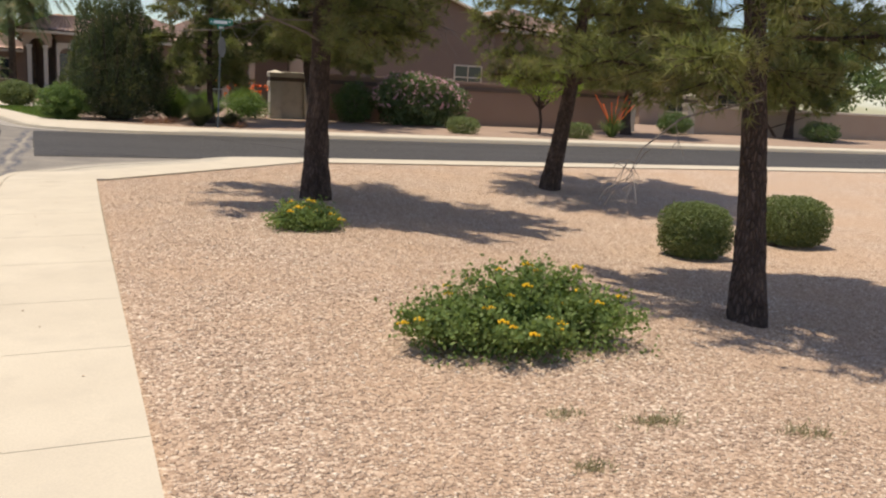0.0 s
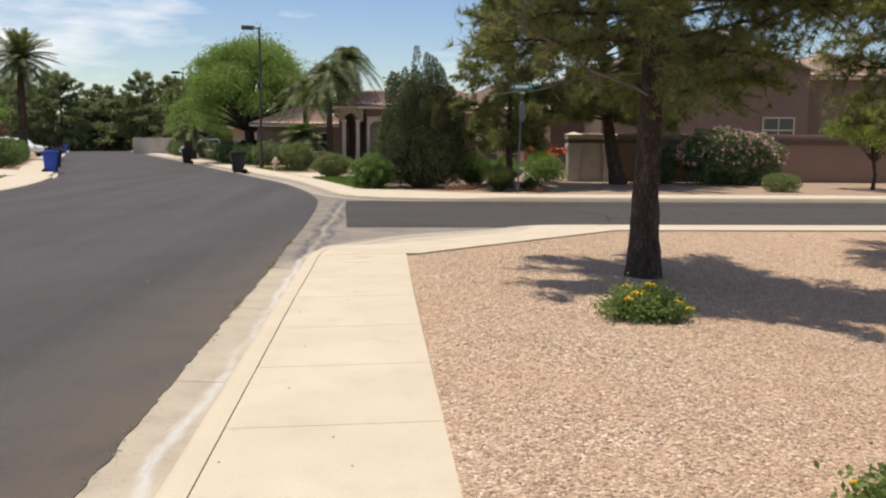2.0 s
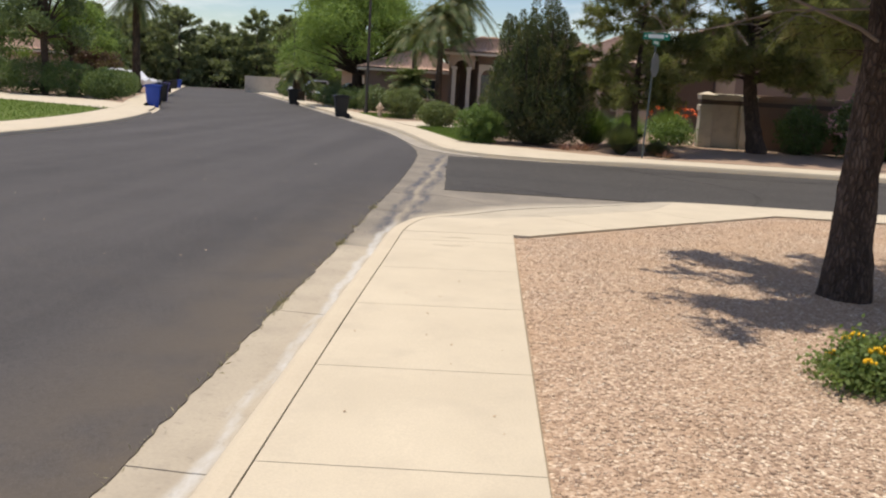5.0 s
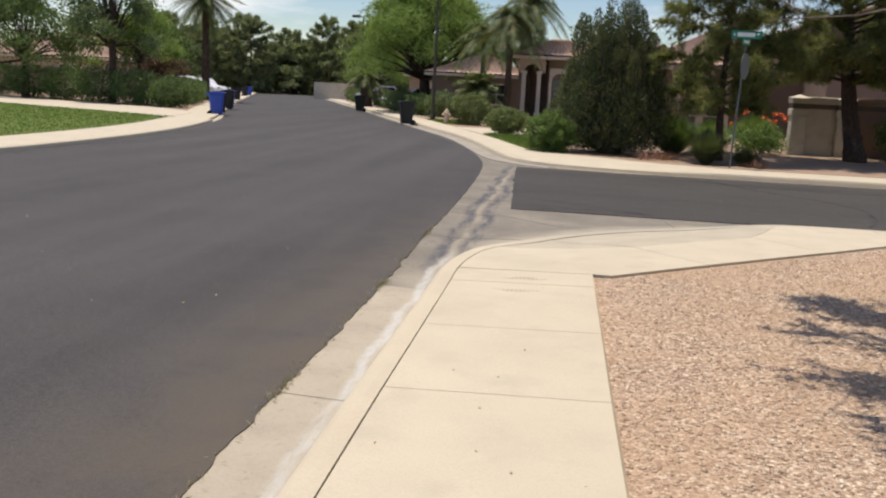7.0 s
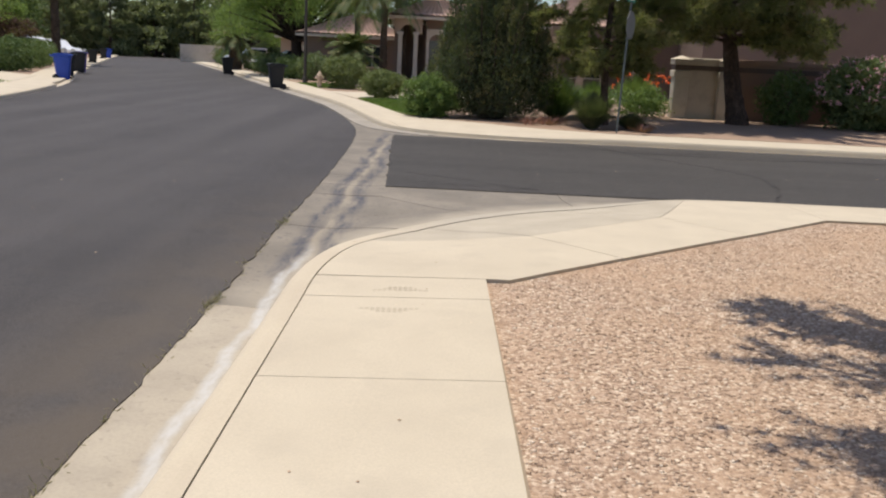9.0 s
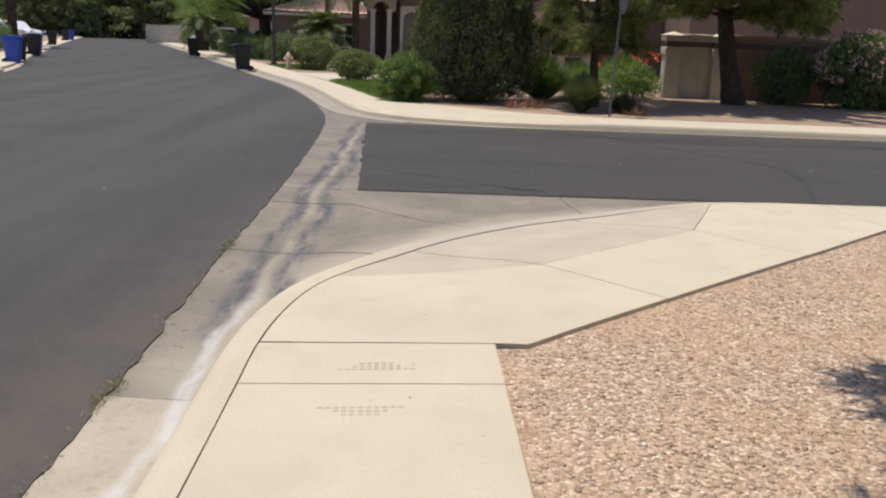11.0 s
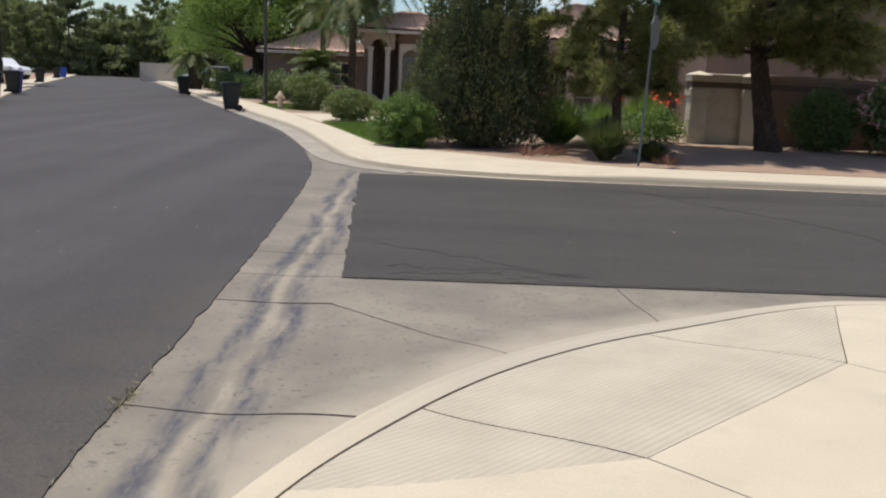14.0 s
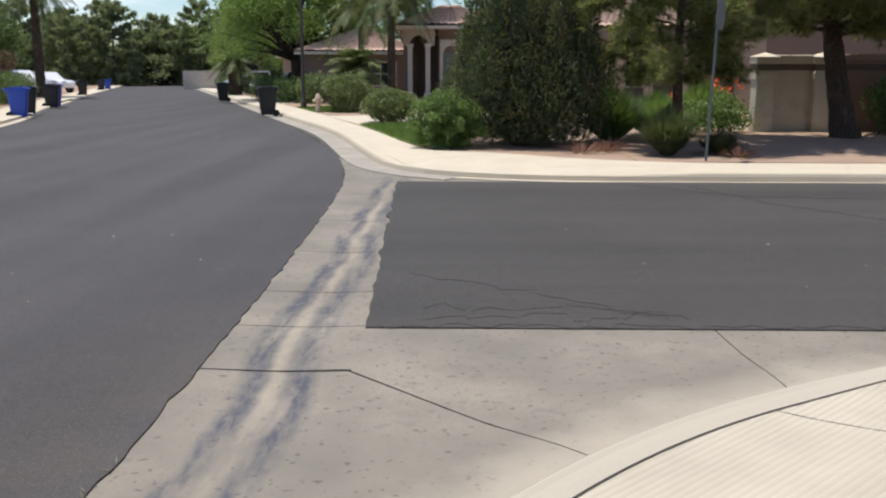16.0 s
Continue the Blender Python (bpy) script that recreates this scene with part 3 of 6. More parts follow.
# near walk: joint line, kerb, slabs
J_STRAIGHT_Y = [-13.0, -11.6, -10.2, -8.8, -7.4, -6.0, -4.6, -3.2, -1.9, -0.55, 0.8, 2.2, 3.6, 5.0, 6.2, 7.54, 8.87, 10.37, 11.75, 13.2]
sidewalk = structure(new("sidewalk"), "cream concrete sidewalk with scored joints and a kerb ramp", "sidewalk")
bed = np.concatenate([[(-0.88, -13), (-0.88, 13.5)], arc(2, 90, 24), [(60, 18.28)]])
bed_in = np.concatenate([[(0.352, -13), (0.352, 13.72)], [(0.352 + 3.8 * s, 13.72 + 3.32 * s) for s in np.linspace(0, 1, 24)], [(60, 17.06)]])
ruled("joint_bed", bed, bed_in, 1, JOINT, sidewalk, lambda x, y: walk_z(x, y) - 0.017, 0.15)
G = 0.003
for y0, y1 in zip(J_STRAIGHT_Y[:-1], J_STRAIGHT_Y[1:]):
    g1 = G if round(y1 * 100) % 3 else 0.003
    ruled("slab", [(-0.877, y0 + G), (-0.877, y1 - g1)], [(0.35, y0 + G), (0.35, y1 - g1)], 4, CONCRETE, sidewalk, walk_z)
P22, A, B, P75 = arc(20, 20, 1)[0], arc(33.6, 33.6, 1)[0], arc(58.3, 58.3, 1)[0], arc(78, 78, 1)[0]
D, C = np.array((0.81, 15.38)), np.array((2.28, 16.72))


def diag(s):
    return np.array((0.52, 13.73)) * (1 - s) + np.array((4.15, 17.05)) * s


def line(p, q, n):
    return np.array([np.asarray(p) * (1 - s) + np.asarray(q) * s for s in np.linspace(0, 1, n)])


I1, I2 = diag(0.27), diag(0.66)
IN = 0.989
ruled("slab", [(-0.877, 13.206), (-0.877, 13.5), (-0.871, 13.73)], [(0.35, 13.206), (0.35, 13.5), (0.35, 13.73)], 4, CONCRETE, sidewalk, walk_z)
outer = np.concatenate([arc(3, 20, 12, CR - 0.006), line(P22, D, 12)[1:], line(D, I1, 6)[1:]])
inner = np.concatenate([line((0.35, 13.74), (0.52, 13.735), 6), line(diag(0.0), I1, len(outer) - 5)[1:]])
ruled("slab", outer, inner, 8, CONCRETE, sidewalk, walk_z)
ruled("ramp_flare", arc(20.3, 33.52, 10, CR - 0.006), line(P22 + (0.01, -0.01), D + (-0.004, 0.0), 10), 6, GROOVED, sidewalk, walk_z)
ruled("ramp_panel", arc(33.68, 58.22, 16, CR - 0.006), line(D + (0.004, 0.006), C + (-0.004, 0.0), 16), 10, GROOVED, sidewalk, walk_z, label="grooved dull concrete kerb ramp")
ruled("slab", line(D + (0.008, 0.004), C, 12), line(I1 + (0.008, 0.004), I2, 12), 5, CONCRETE, sidewalk, walk_z)
ruled("ramp_flare", arc(58.36, 77.8, 10, CR - 0.006), line(C + (0.0, 0.012), P75, 10), 6, GROOVED, sidewalk, walk_z)
outer = np.concatenate([line(C + (0.006, 0.004), P75 + (0.0, -0.012), 10), arc(78.1, 90, 8, CR - 0.006)[1:], [(4.15, 18.268)]])
ruled("slab", outer, line(I2 + (0.006, 0), (4.15, 17.05), len(outer)), 6, CONCRETE, sidewalk, walk_z)
xs = np.arange(4.156, 44, 1.5)
for x0 in xs:
    ruled("slab", [(x0, 18.268), (x0 + 1.492, 18.268)], [(x0, 17.05), (x0 + 1.492, 17.05)], 2, CONCRETE, sidewalk, walk_z)

J = np.concatenate([dense([(-0.88, -13), (-0.88, 13.3)], 0.5), arc(0, 90, 60), dense([(4.3, 18.28), (60, 18.28)], 1.5)])
KERB = [(0.004, -0.06), (0.007, -0.032), (0.07, -0.030), (0.13, -0.036), (0.16, -0.052), (0.185, -0.085), (0.205, -0.16)]
curb = structure(new("curb"), "pale concrete kerb with rounded nose along the walk", "curb")


def kerb_run(path):
    def drop(i, j):
        x, y = path[i]
        c = corner_low(x, y)
        return -0.088 * c * (1.0 if j < 4 else (0.75 if j == 4 else 0.43 if j == 5 else 0.0))
    sweep("curb_segment", path, KERB, CURB, curb, "", drop, J, i0)


cuts = [0] + [int(i) for i in np.linspace(6, len(J) - 1, 26)]
for i0, i1 in zip(cuts[:-1], cuts[1:]):
    q = J[i0:i1 + 1].copy()
    if len(q) > 1:
        kerb_run(q)

# gutter pan along the straight kerb
gutter = structure(new("gutter"), "grey concrete gutter pan with white water stains", "gutter")
GY = [-12.55, -9.65, -6.75, -3.85, -0.95, 1.95, 4.8, 7.65, 10.45, 13.3]
ruled("joint_bed", [(-1.56, -13), (-1.56, 16), (-1.6, 27.5)], [(-1.10, -13), (-0.4, 16), (-0.6, 27.5)], 1, JOINT, gutter, lambda x, y: -0.178, 0.1)


def pan_z(x, y):
    return -0.152 - 0.012 * ss(x, -1.5, -1.15)


for y0, y1 in zip(GY[:-1], GY[1:]):
    ruled("pan", [(-1.62, y0 + 0.005), (-1.62, y1 - 0.005)], [(-1.075, y0 + 0.005), (-1.075, y1 - 0.005)], 4, GUTTER, gutter, pan_z, 0.1)
FR = CR + 0.178


def apron_z(x, y):
    return -0.155 - 0.012 * (1 - ss(abs(x + 1.1), 0.0, 0.45)) + 0.034 * corner_low(x, y) * ss(5.6 - math.hypot(x - CX, y - CY), 0, 0.55)


th162 = 30.5
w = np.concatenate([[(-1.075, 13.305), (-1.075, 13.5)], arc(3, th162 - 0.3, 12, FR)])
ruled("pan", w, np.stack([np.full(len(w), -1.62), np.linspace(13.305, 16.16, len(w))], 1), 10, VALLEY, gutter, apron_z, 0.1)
th172 = 45.5
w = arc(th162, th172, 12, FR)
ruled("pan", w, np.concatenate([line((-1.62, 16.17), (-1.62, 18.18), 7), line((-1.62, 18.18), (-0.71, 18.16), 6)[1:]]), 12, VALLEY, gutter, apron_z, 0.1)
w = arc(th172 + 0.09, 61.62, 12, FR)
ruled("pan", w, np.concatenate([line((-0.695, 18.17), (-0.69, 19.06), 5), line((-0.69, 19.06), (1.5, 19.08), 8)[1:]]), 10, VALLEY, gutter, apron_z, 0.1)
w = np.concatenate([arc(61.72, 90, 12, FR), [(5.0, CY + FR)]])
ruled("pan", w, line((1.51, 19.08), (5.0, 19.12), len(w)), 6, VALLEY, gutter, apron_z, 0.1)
for x0 in np.arange(5.006, 60, 3.0):
    ruled("pan", [(x0, CY + FR), (x0 + 2.99, CY + FR)], [(x0, 19.12), (x0 + 2.99, 19.12)], 2, GUTTER, gutter, lambda x, y: -0.155, 0.1)
VY = [18.19, 19.04, 19.95, 21.45, 23.2, 25.35, 27.3]


def valley_x(y):
    return np.interp(y, [18, 19, 20, 21.5, 22.6, 24.4, 26.3, 28], [-0.70, -0.69, -0.73, -0.80, -0.87, -0.94, -1.02, -1.1])


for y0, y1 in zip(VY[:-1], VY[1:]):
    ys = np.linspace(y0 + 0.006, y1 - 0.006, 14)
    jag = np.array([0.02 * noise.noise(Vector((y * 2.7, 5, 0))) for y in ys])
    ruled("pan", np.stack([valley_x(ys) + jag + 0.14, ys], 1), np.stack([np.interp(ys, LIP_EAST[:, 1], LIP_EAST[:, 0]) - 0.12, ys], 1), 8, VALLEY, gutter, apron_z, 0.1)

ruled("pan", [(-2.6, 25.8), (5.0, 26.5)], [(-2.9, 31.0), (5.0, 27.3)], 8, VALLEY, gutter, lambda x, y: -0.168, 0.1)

# far kerb and walk, round the opposite corner and up the main street
KERB_FAR = smooth_path([(60, 26.98), (8, 26.95), (3.4, 26.95), (1.6, 27.0), (0.2, 27.3), (-0.75, 27.95), (-1.3, 28.8), (-1.68, 29.9), (-2.3, 32.6), (-3.1, 36.1), (-4.0, 39.2), (-5.15, 42.4),
                        (-7.5, 49.4), (-12.75, 65), (-16.6, 76.5), (-25.2, 101.5), (-32.5, 122.5), (-59.5, 200)], 2)
n_f = len(KERB_FAR)
BACK = smooth_path([(60, 28.5), (8, 28.5), (4.6, 28.5), (3.6, 28.6), (2.0, 29.2), (1.2, 30.0), (0.3, 30.6), (-0.7, 30.9), (-0.95, 31.6), (-1.54, 33.9), (-2.3, 37.0), (-3.4, 40.6),
                    (-5.7, 48.5), (-11.1, 64.5), (-14.9, 76), (-23.5, 101), (-30.8, 122), (-57.8, 199.5)], 2)
far_walk = structure(new("far_sidewalk"), "sunlit cream concrete sidewalk round the opposite corner", "sidewalk")


def far_low(x, y):
    return ss(x, 3.4, 1.6) * ss(y, 29.6, 28.4) if x > -2 else 0.0


def far_z(x, y):
    d = np.min(np.hypot(KERB_FAR[:, 0] - x, KERB_FAR[:, 1] - y))
    return -0.02 - 0.09 * far_low(x, y) * ss(d, 1.4, 0.1)


kb, bk = dense(KERB_FAR, 0.75), None
seg_b = np.concatenate([[0], np.cumsum(np.linalg.norm(np.diff(BACK, axis=0), axis=1))])
seg_k = np.concatenate([[0], np.cumsum(np.linalg.norm(np.diff(KERB_FAR, axis=0), axis=1))])
par = np.arange(n_f)
k_par = np.interp(np.linspace(0, seg_k[-1], len(kb)), seg_k, par)
bk = np.stack([np.interp(k_par, par, BACK[:, 0]), np.interp(k_par, par, BACK[:, 1])], 1)
kin = offset(kb, -0.19)
step = 2
for i in range(0, len(kb) - step, step):
    if kb[i][1] > 150:
        break
    ka, ba = kin[i:i + step + 1].copy(), bk[i:i + step + 1].copy()
    ka[-1], ba[-1] = ka[-1] * 0.996 + ka[-2] * 0.004, ba[-1] * 0.996 + ba[-2] * 0.004
    ruled("slab", ka, ba, 3, CONCRETE, far_walk, far_z, 0.15)
far_curb = structure(new("far_curb"), "pale concrete kerb and gutter of the opposite corner", "curb")


def far_drop(path):
    def drop(i, j):
        x, y = path[i]
        return -0.09 * far_low(x, y) if j < 4 else 0.0
    return drop


for i in range(0, len(kb) - 4, 4):
    q = kb[i:i + 5]
    main = q[:, 1].mean() > 27.6
    pan_width = 0.52 if main else 0.24
    sweep("curb_segment", q, [(-0.20, -0.05), (-0.195, -0.02), (-0.05, -0.02), (-0.02, -0.035), (0.0, -0.08), (0.015, -0.16)], CURB, far_curb, "", far_drop(q), kb, i)
    sweep("gutter_pan", q, [(0.012, -0.165), (0.02, -0.158), (0.6 * pan_width, -0.152), (pan_width, -0.150), (pan_width + 0.01, -0.25)], STREET_GUTTER if main else CURB, far_curb, "", None, kb, i)
yard = flat_poly("far_yard", [tuple(p) for p in BACK[::2]] + [(-57.8, 230), (120, 230), (120, 28.5)], -0.035, YARD, "reddish gravel front yards across the side street", "yard", thick=0.2)

# raised ground towards the garden wall
ruled("planting_ground", line((3.0, 28.75), (60, 28.75), 30), line((3.0, 75), (60, 75), 30), 60, YARD, yard, lambda x, y: -0.028, 0.02)

# west kerb, walk, lawn and driveway
west_curb = structure(new("west_curb"), "concrete kerb along the far side of the main street", "curb")
kw = dense(KERB_WEST, 1.2)
for i in range(0, len(kw) - 3, 3):
    q = kw[i:i + 4]
    low = 38.6 < q[:, 1].mean() < 47.5 or 60 < q[:, 1].mean() < 66
    top = -0.12 if low else -0.02
    sweep("curb_segment", q, [(-0.5, -0.25), (-0.48, -0.150), (-0.02, -0.15), (0.0, min(-0.05, top - 0.02)), (0.04, top), (0.2, top), (0.21, -0.2)], CURB, west_curb, "", None, kw, i)
west_walk = structure(new("west_sidewalk"), "cream concrete sidewalk beside the lawn", "sidewalk")
wk0, wk1 = offset(kw, 0.2), offset(kw, 1.75)
for i in range(0, len(kw) - 1):
    if kw[i][1] > 12:
        ruled("slab", [wk0[i], wk0[i + 1] * 0.995 + wk0[i] * 0.005], [wk1[i], wk1[i + 1] * 0.995 + wk1[i] * 0.005], 2, CONCRETE, west_walk, lambda x, y: -0.02, 0.15)
lawn_edge = [tuple(p) for p in offset(kw, 1.76) if 14 < p[1] < 38.4]
lawn = flat_poly("lawn", lawn_edge + [(-17.0, 40.6), (-38, 49.5), (-60, 52), (-60, 14)], -0.01, LAWN, "mown green lawn beside the driveway", "lawn")
drive_w = flat_poly("west_driveway", [(-15.4, 39.2), (-17.1, 40.8), (-38, 49.7), (-60, 52.2), (-60, 58), (-38, 56.0), (-20.2, 49.0), (-17.6, 46.4)], -0.012, CONCRETE, "pale concrete driveway across the street", "driveway", thick=0.15)
west_yard = flat_poly("west_yard", [(-17.7, 46.6), (-20.2, 49.1), (-38, 56.2), (-60, 58.2), (-160, 60), (-160, 220), (-70, 205), (-44, 122.5), (-36.3, 100.5), (-27.8, 75), (-20.9, 55)], -0.03, YARD, "tan gravel yard behind the hedges", "yard", thick=0.2)

# gravel corner
XE = np.concatenate([np.linspace(0.352, 0.52, 2), np.linspace(0.6, 12, 90), np.linspace(12.5, 60, 40)])


def gravel_edge(x):
    return 13.72 if x < 0.52 else (13.73 + (x - 0.52) * 3.32 / 3.63 if x < 4.15 else 17.055)


def gravel_z(x, y):
    e = gravel_edge(x) - y
    inner = min(ss(x, 0.36, 1.0), ss(e, 0.0, 0.5))
    swale = ss(x, 2.8, 6.8) * ss(e, 0.8, 5.5) * (1 - ss(x, 14, 24))
    return -0.026 + 0.02 * inner - 0.30 * swale + 0.02 * noise.noise(Vector((x * 0.9, y * 0.9, 0))) * inner


VV = 1 - np.linspace(0, 1, 130) ** 1.5
gv = np.array([[(x, -12 + (gravel_edge(x) + 12) * v) for v in VV] for x in XE])
gz = np.array([[gravel_z(float(p[0]), float(p[1])) for p in row] for row in gv])
gi = np.arange(gz.size).reshape(gz.shape)
gf = np.stack([gi[:-1, :-1], gi[:-1, 1:], gi[1:, 1:], gi[1:, :-1]], -1).reshape(-1, 4)
gravel = structure(piece("gravel_bed", swerve(np.concatenate([gv, gz[..., None]], -1).reshape(-1, 3)), gf, GRAVEL), "pinkish tan crushed gravel of the corner plot", "gravel")
if gravel.data.polygons[0].normal.z < 0:
    gravel.data.flip_normals()

# loose stones on it
N = 260000
sx, sy = RNG.uniform(0.37, 11.5, N), RNG.uniform(1.2, 17.0, N)
sy = np.where(RNG.random(N) < 0.5, 1.2 + (sy - 1.2) * RNG.random(N), sy)
keep = RNG.random(N) < np.clip(1.25 - (sx - 0.4) / 9.0, 0.12, 1.0)
edge_y = np.where(sx < 0.52, 13.70, np.where(sx < 4.15, 13.70 + (sx - 0.52) * 3.32 / 3.63, 17.03))
keep &= sy < edge_y
sx, sy = sx[keep][:150000], sy[keep][:150000]
gs = np.array([gravel_z(float(a), float(b)) for a, b in zip(sx, sy)])
r = 0.0055 + 0.0125 * RNG.random(len(sx)) ** 2.4
octa = np.array([(1, 0, 0), (0, 1, 0), (-1, 0, 0), (0, -1, 0), (0.15, 0.1, 0.42), (0, 0, -0.5)])
sv = octa[None] * RNG.uniform(0.65, 1.35, (len(sx), 6, 1)) * r[:, None, None]
ca, sa = np.cos(RNG.uniform(0, 6.28, len(sx))), np.sin(RNG.uniform(0, 6.28, len(sx)))
ln = np.sqrt(ca ** 2 + sa ** 2)
ca, sa = ca / ln, sa / ln
rx = sv[..., 0] * ca[:, None] - sv[..., 1] * sa[:, None]
ry = sv[..., 0] * sa[:, None] + sv[..., 1] * ca[:, None]
sv = np.stack([rx + sx[:, None], ry + sy[:, None], sv[..., 2] + gs[:, None] + 0.001], -1)
of = np.array([(0, 1, 4), (1, 2, 4), (2, 3, 4), (3, 0, 4), (1, 0, 5), (2, 1, 5), (3, 2, 5), (0, 3, 5)])
sf = (np.arange(len(sx))[:, None, None] * 6 + of[None]).reshape(-1, 3)
tagged(piece("gravel_stones", swerve(sv.reshape(-1, 3)), sf, STONE), "loose pink, tan and white gravel stones", "gravel", "", "stuff")

# ---- trees and shrubs ----


def pine(name, x, y, z, height, rad, crown, low, label, seed, mat=None, lean=(0, 0), limbs=46, twigs=13, count=18, nlen=0.12, nwid=0.007, bend=0.0, near=False, gap=0.10, floor=None, droop=0.16):
    rng = np.random.default_rng(seed)
    mat = mat or NEEDLE
    tree = thing(name, x, y, z, label, "tree")
    hs = np.linspace(0, 1, 16)
    path = np.stack([x + lean[0] * hs + bend * np.sin(hs * 3.0) + 0.04 * np.sin(hs * 9 + seed), y + lean[1] * hs + 0.04 * np.cos(hs * 7 + seed), z - 0.05 + height * hs], 1)
    rr = rad * (1 - hs * 0.93) * (1 + 0.35 * np.exp(-hs * 22))
    fine = np.linspace(0, 1, 70)
    fp = np.stack([np.interp(fine, hs, path[:, k]) for k in range(3)], 1)
    v, f = tube(fp, np.interp(fine, hs, rr), 18, True, 0.07)
    piece("trunk", v, f, BARK, tree)
    pts, axes, bars, limbs_made = [], [], [], []
    for i in range(limbs):
        u = ((i + rng.random()) / limbs) ** 1.25
        h = low + (height - low) * u
        s = h / height
        p0 = np.array([np.interp(s, hs, path[:, k]) for k in range(3)])
        az = i * 2.4 + rng.uniform(-0.5, 0.5)
        reach = crown * min(1.0, 0.62 + 1.6 * u) * (1 - u) ** 0.55 * rng.uniform(0.65, 1.1) + 0.25
        up = rng.uniform(0.0, 0.28) + 0.55 * u
        q = np.linspace(0, 1, 7)
        d = np.array([math.cos(az), math.sin(az)])
        curve = p0 + np.stack([d[0] * reach * q, d[1] * reach * q, reach * (up * q - droop * q ** 2 * (1 - u))], 1)
        curve[1:, :] += rng.normal(0, 0.04, (6, 3))
        if floor is not None and sum(c3[2] < floor(c3[0], c3[1]) for c3 in curve[3:]) > 1 and i % 11 != 3:
            continue
        limbs_made.append(tube(curve, np.interp(q, [0, 1], [rad * 0.22 * (1 - 0.6 * u), 0.008]), 5, False))
        nt = max(4, int(twigs * (0.5 + reach / crown * 0.6)))
        for _ in range(nt):
            a = rng.uniform(0.22, 1.0) ** 0.8
            b0 = np.array([np.interp(a, q, curve[:, k]) for k in range(3)])
            td = np.r_[d, 0.0] * 0.7 + rng.normal(0, 0.75, 3) * (1, 1, 0.75)
            td /= np.linalg.norm(td)
            tl = rng.uniform(0.25, 0.75) * (1.15 - 0.5 * a)
            k = max(2, int(tl / gap))
            t = np.linspace(0.15, 1, k)[:, None]
            tp = b0 + td * tl * t - np.array([0, 0, 0.16]) * tl * t ** 2
            if floor is not None:
                tp = tp[[q3[2] > floor(q3[0], q3[1]) for q3 in tp]]
                if not len(tp):
                    continue
            pts.append(tp)
            axes.append(np.repeat(td[None], len(tp), 0))
            bars.append(tube(np.stack([b0, tp[-1]]), [0.007, 0.003], 3, False))
    if near:
        for v, f in limbs_made:
            piece("limb", v, f, BARK, tree)
    else:
        bars = limbs_made + bars
    v, f = joined(bars)
    tagged(piece("branchwork", v, f, BARK, tree), kind="stuff")
    pts, axes = np.concatenate(pts), np.concatenate(axes)
    upper = pts[:, 2] > z + (3.7 if near else 99.0)
    v, f = needles(pts[~upper], axes[~upper], count, nlen, nwid)
    if upper.any():
        v2, f2 = needles(pts[upper], axes[upper], 12, 0.26, 0.055)
        v, f = np.concatenate([v, v2]), np.concatenate([f, f2 + len(v)])
    piece("crown", v, f, mat, tree)
    return tree


def dead_branch(tree, pts, r, seed, forks=6, reach=1.0):
    rng = np.random.default_rng(seed)
    pts = np.asarray(pts, float)
    q = np.linspace(0, 1, len(pts))
    chunks = [tube(pts, np.interp(q, [0, 1], [r, r * 0.25]), 7, True, 0.1)]
    for _ in range(forks):
        a = rng.uniform(0.3, 1.0)
        p = np.array([np.interp(a, q, pts[:, k]) for k in range(3)])
        d = (pts[-1] - pts[0]) / np.linalg.norm(pts[-1] - pts[0]) * 0.5 + rng.normal(0, 0.55, 3)
        d /= np.linalg.norm(d)
        L = rng.uniform(0.25, 0.8) * reach
        mid = p + d * L * 0.5 + rng.normal(0, 0.04, 3)
        tip = p + d * L - np.array([0, 0, 0.1])
        chunks.append(tube([p, mid, tip], [r * 0.4, r * 0.22, 0.003], 4, False))
        for _ in range(2):
            e = d + rng.normal(0, 0.6, 3)
            chunks.append(tube([mid, mid + e * 0.22 * reach, mid + e * 0.36 * reach - np.array([0, 0, 0.05])], [r * 0.2, 0.004, 0.002], 3, False))
    v, f = joined(chunks)
    return piece("dead_branch", v, f, GREYWOOD, tree, "bare grey dead branch")


def shrub(name, x, y, z, rx, ry, h, mat, label, n, leaf, seed, category="shrub", square=0.0, lumps=0.12, group=""):
    """A bush: stems, and leaves in its outer shell, over a darker core of leaves."""
    ob = thing(name, x, y, z, label, category, group)
    p = blob_points(n, (0, 0, 0), (1, 1, 1), 0.55, lumps, seed * 3.7)
    if square:
        r = np.linalg.norm(p, axis=1, keepdims=True)
        p4 = (np.abs(p / (r + 1e-9)) ** 4).sum(1, keepdims=True) ** 0.25
        p = p / (p4 * square + (1 - square))
    c = h * 0.5
    pts = np.array((x, y, z + c)) + p * (rx, ry, h * 0.53)
    pts = pts[pts[:, 2] > z + 0.01]
    v, f = leaves(pts, leaf, leaf * 0.62)
    piece("foliage", v, f, mat, ob)
    rng = np.random.default_rng(int(seed * 10) + 3)
    chunks = []
    for _ in range(7):
        a, s = rng.uniform(0, 6.28), rng.uniform(0.3, 0.7)
        chunks.append(tube([(x + 0.05 * math.cos(a), y + 0.05 * math.sin(a), z - 0.02), (x + rx * s * 0.6 * math.cos(a), y + ry * s * 0.6 * math.sin(a), z + h * 0.5), (x + rx * s * math.cos(a), y + ry * s * math.sin(a), z + h * 0.8)], [0.02, 0.012, 0.004], 5, False))
    v, f = joined(chunks)
    piece("stems", v, f, BARK, ob)
    return ob


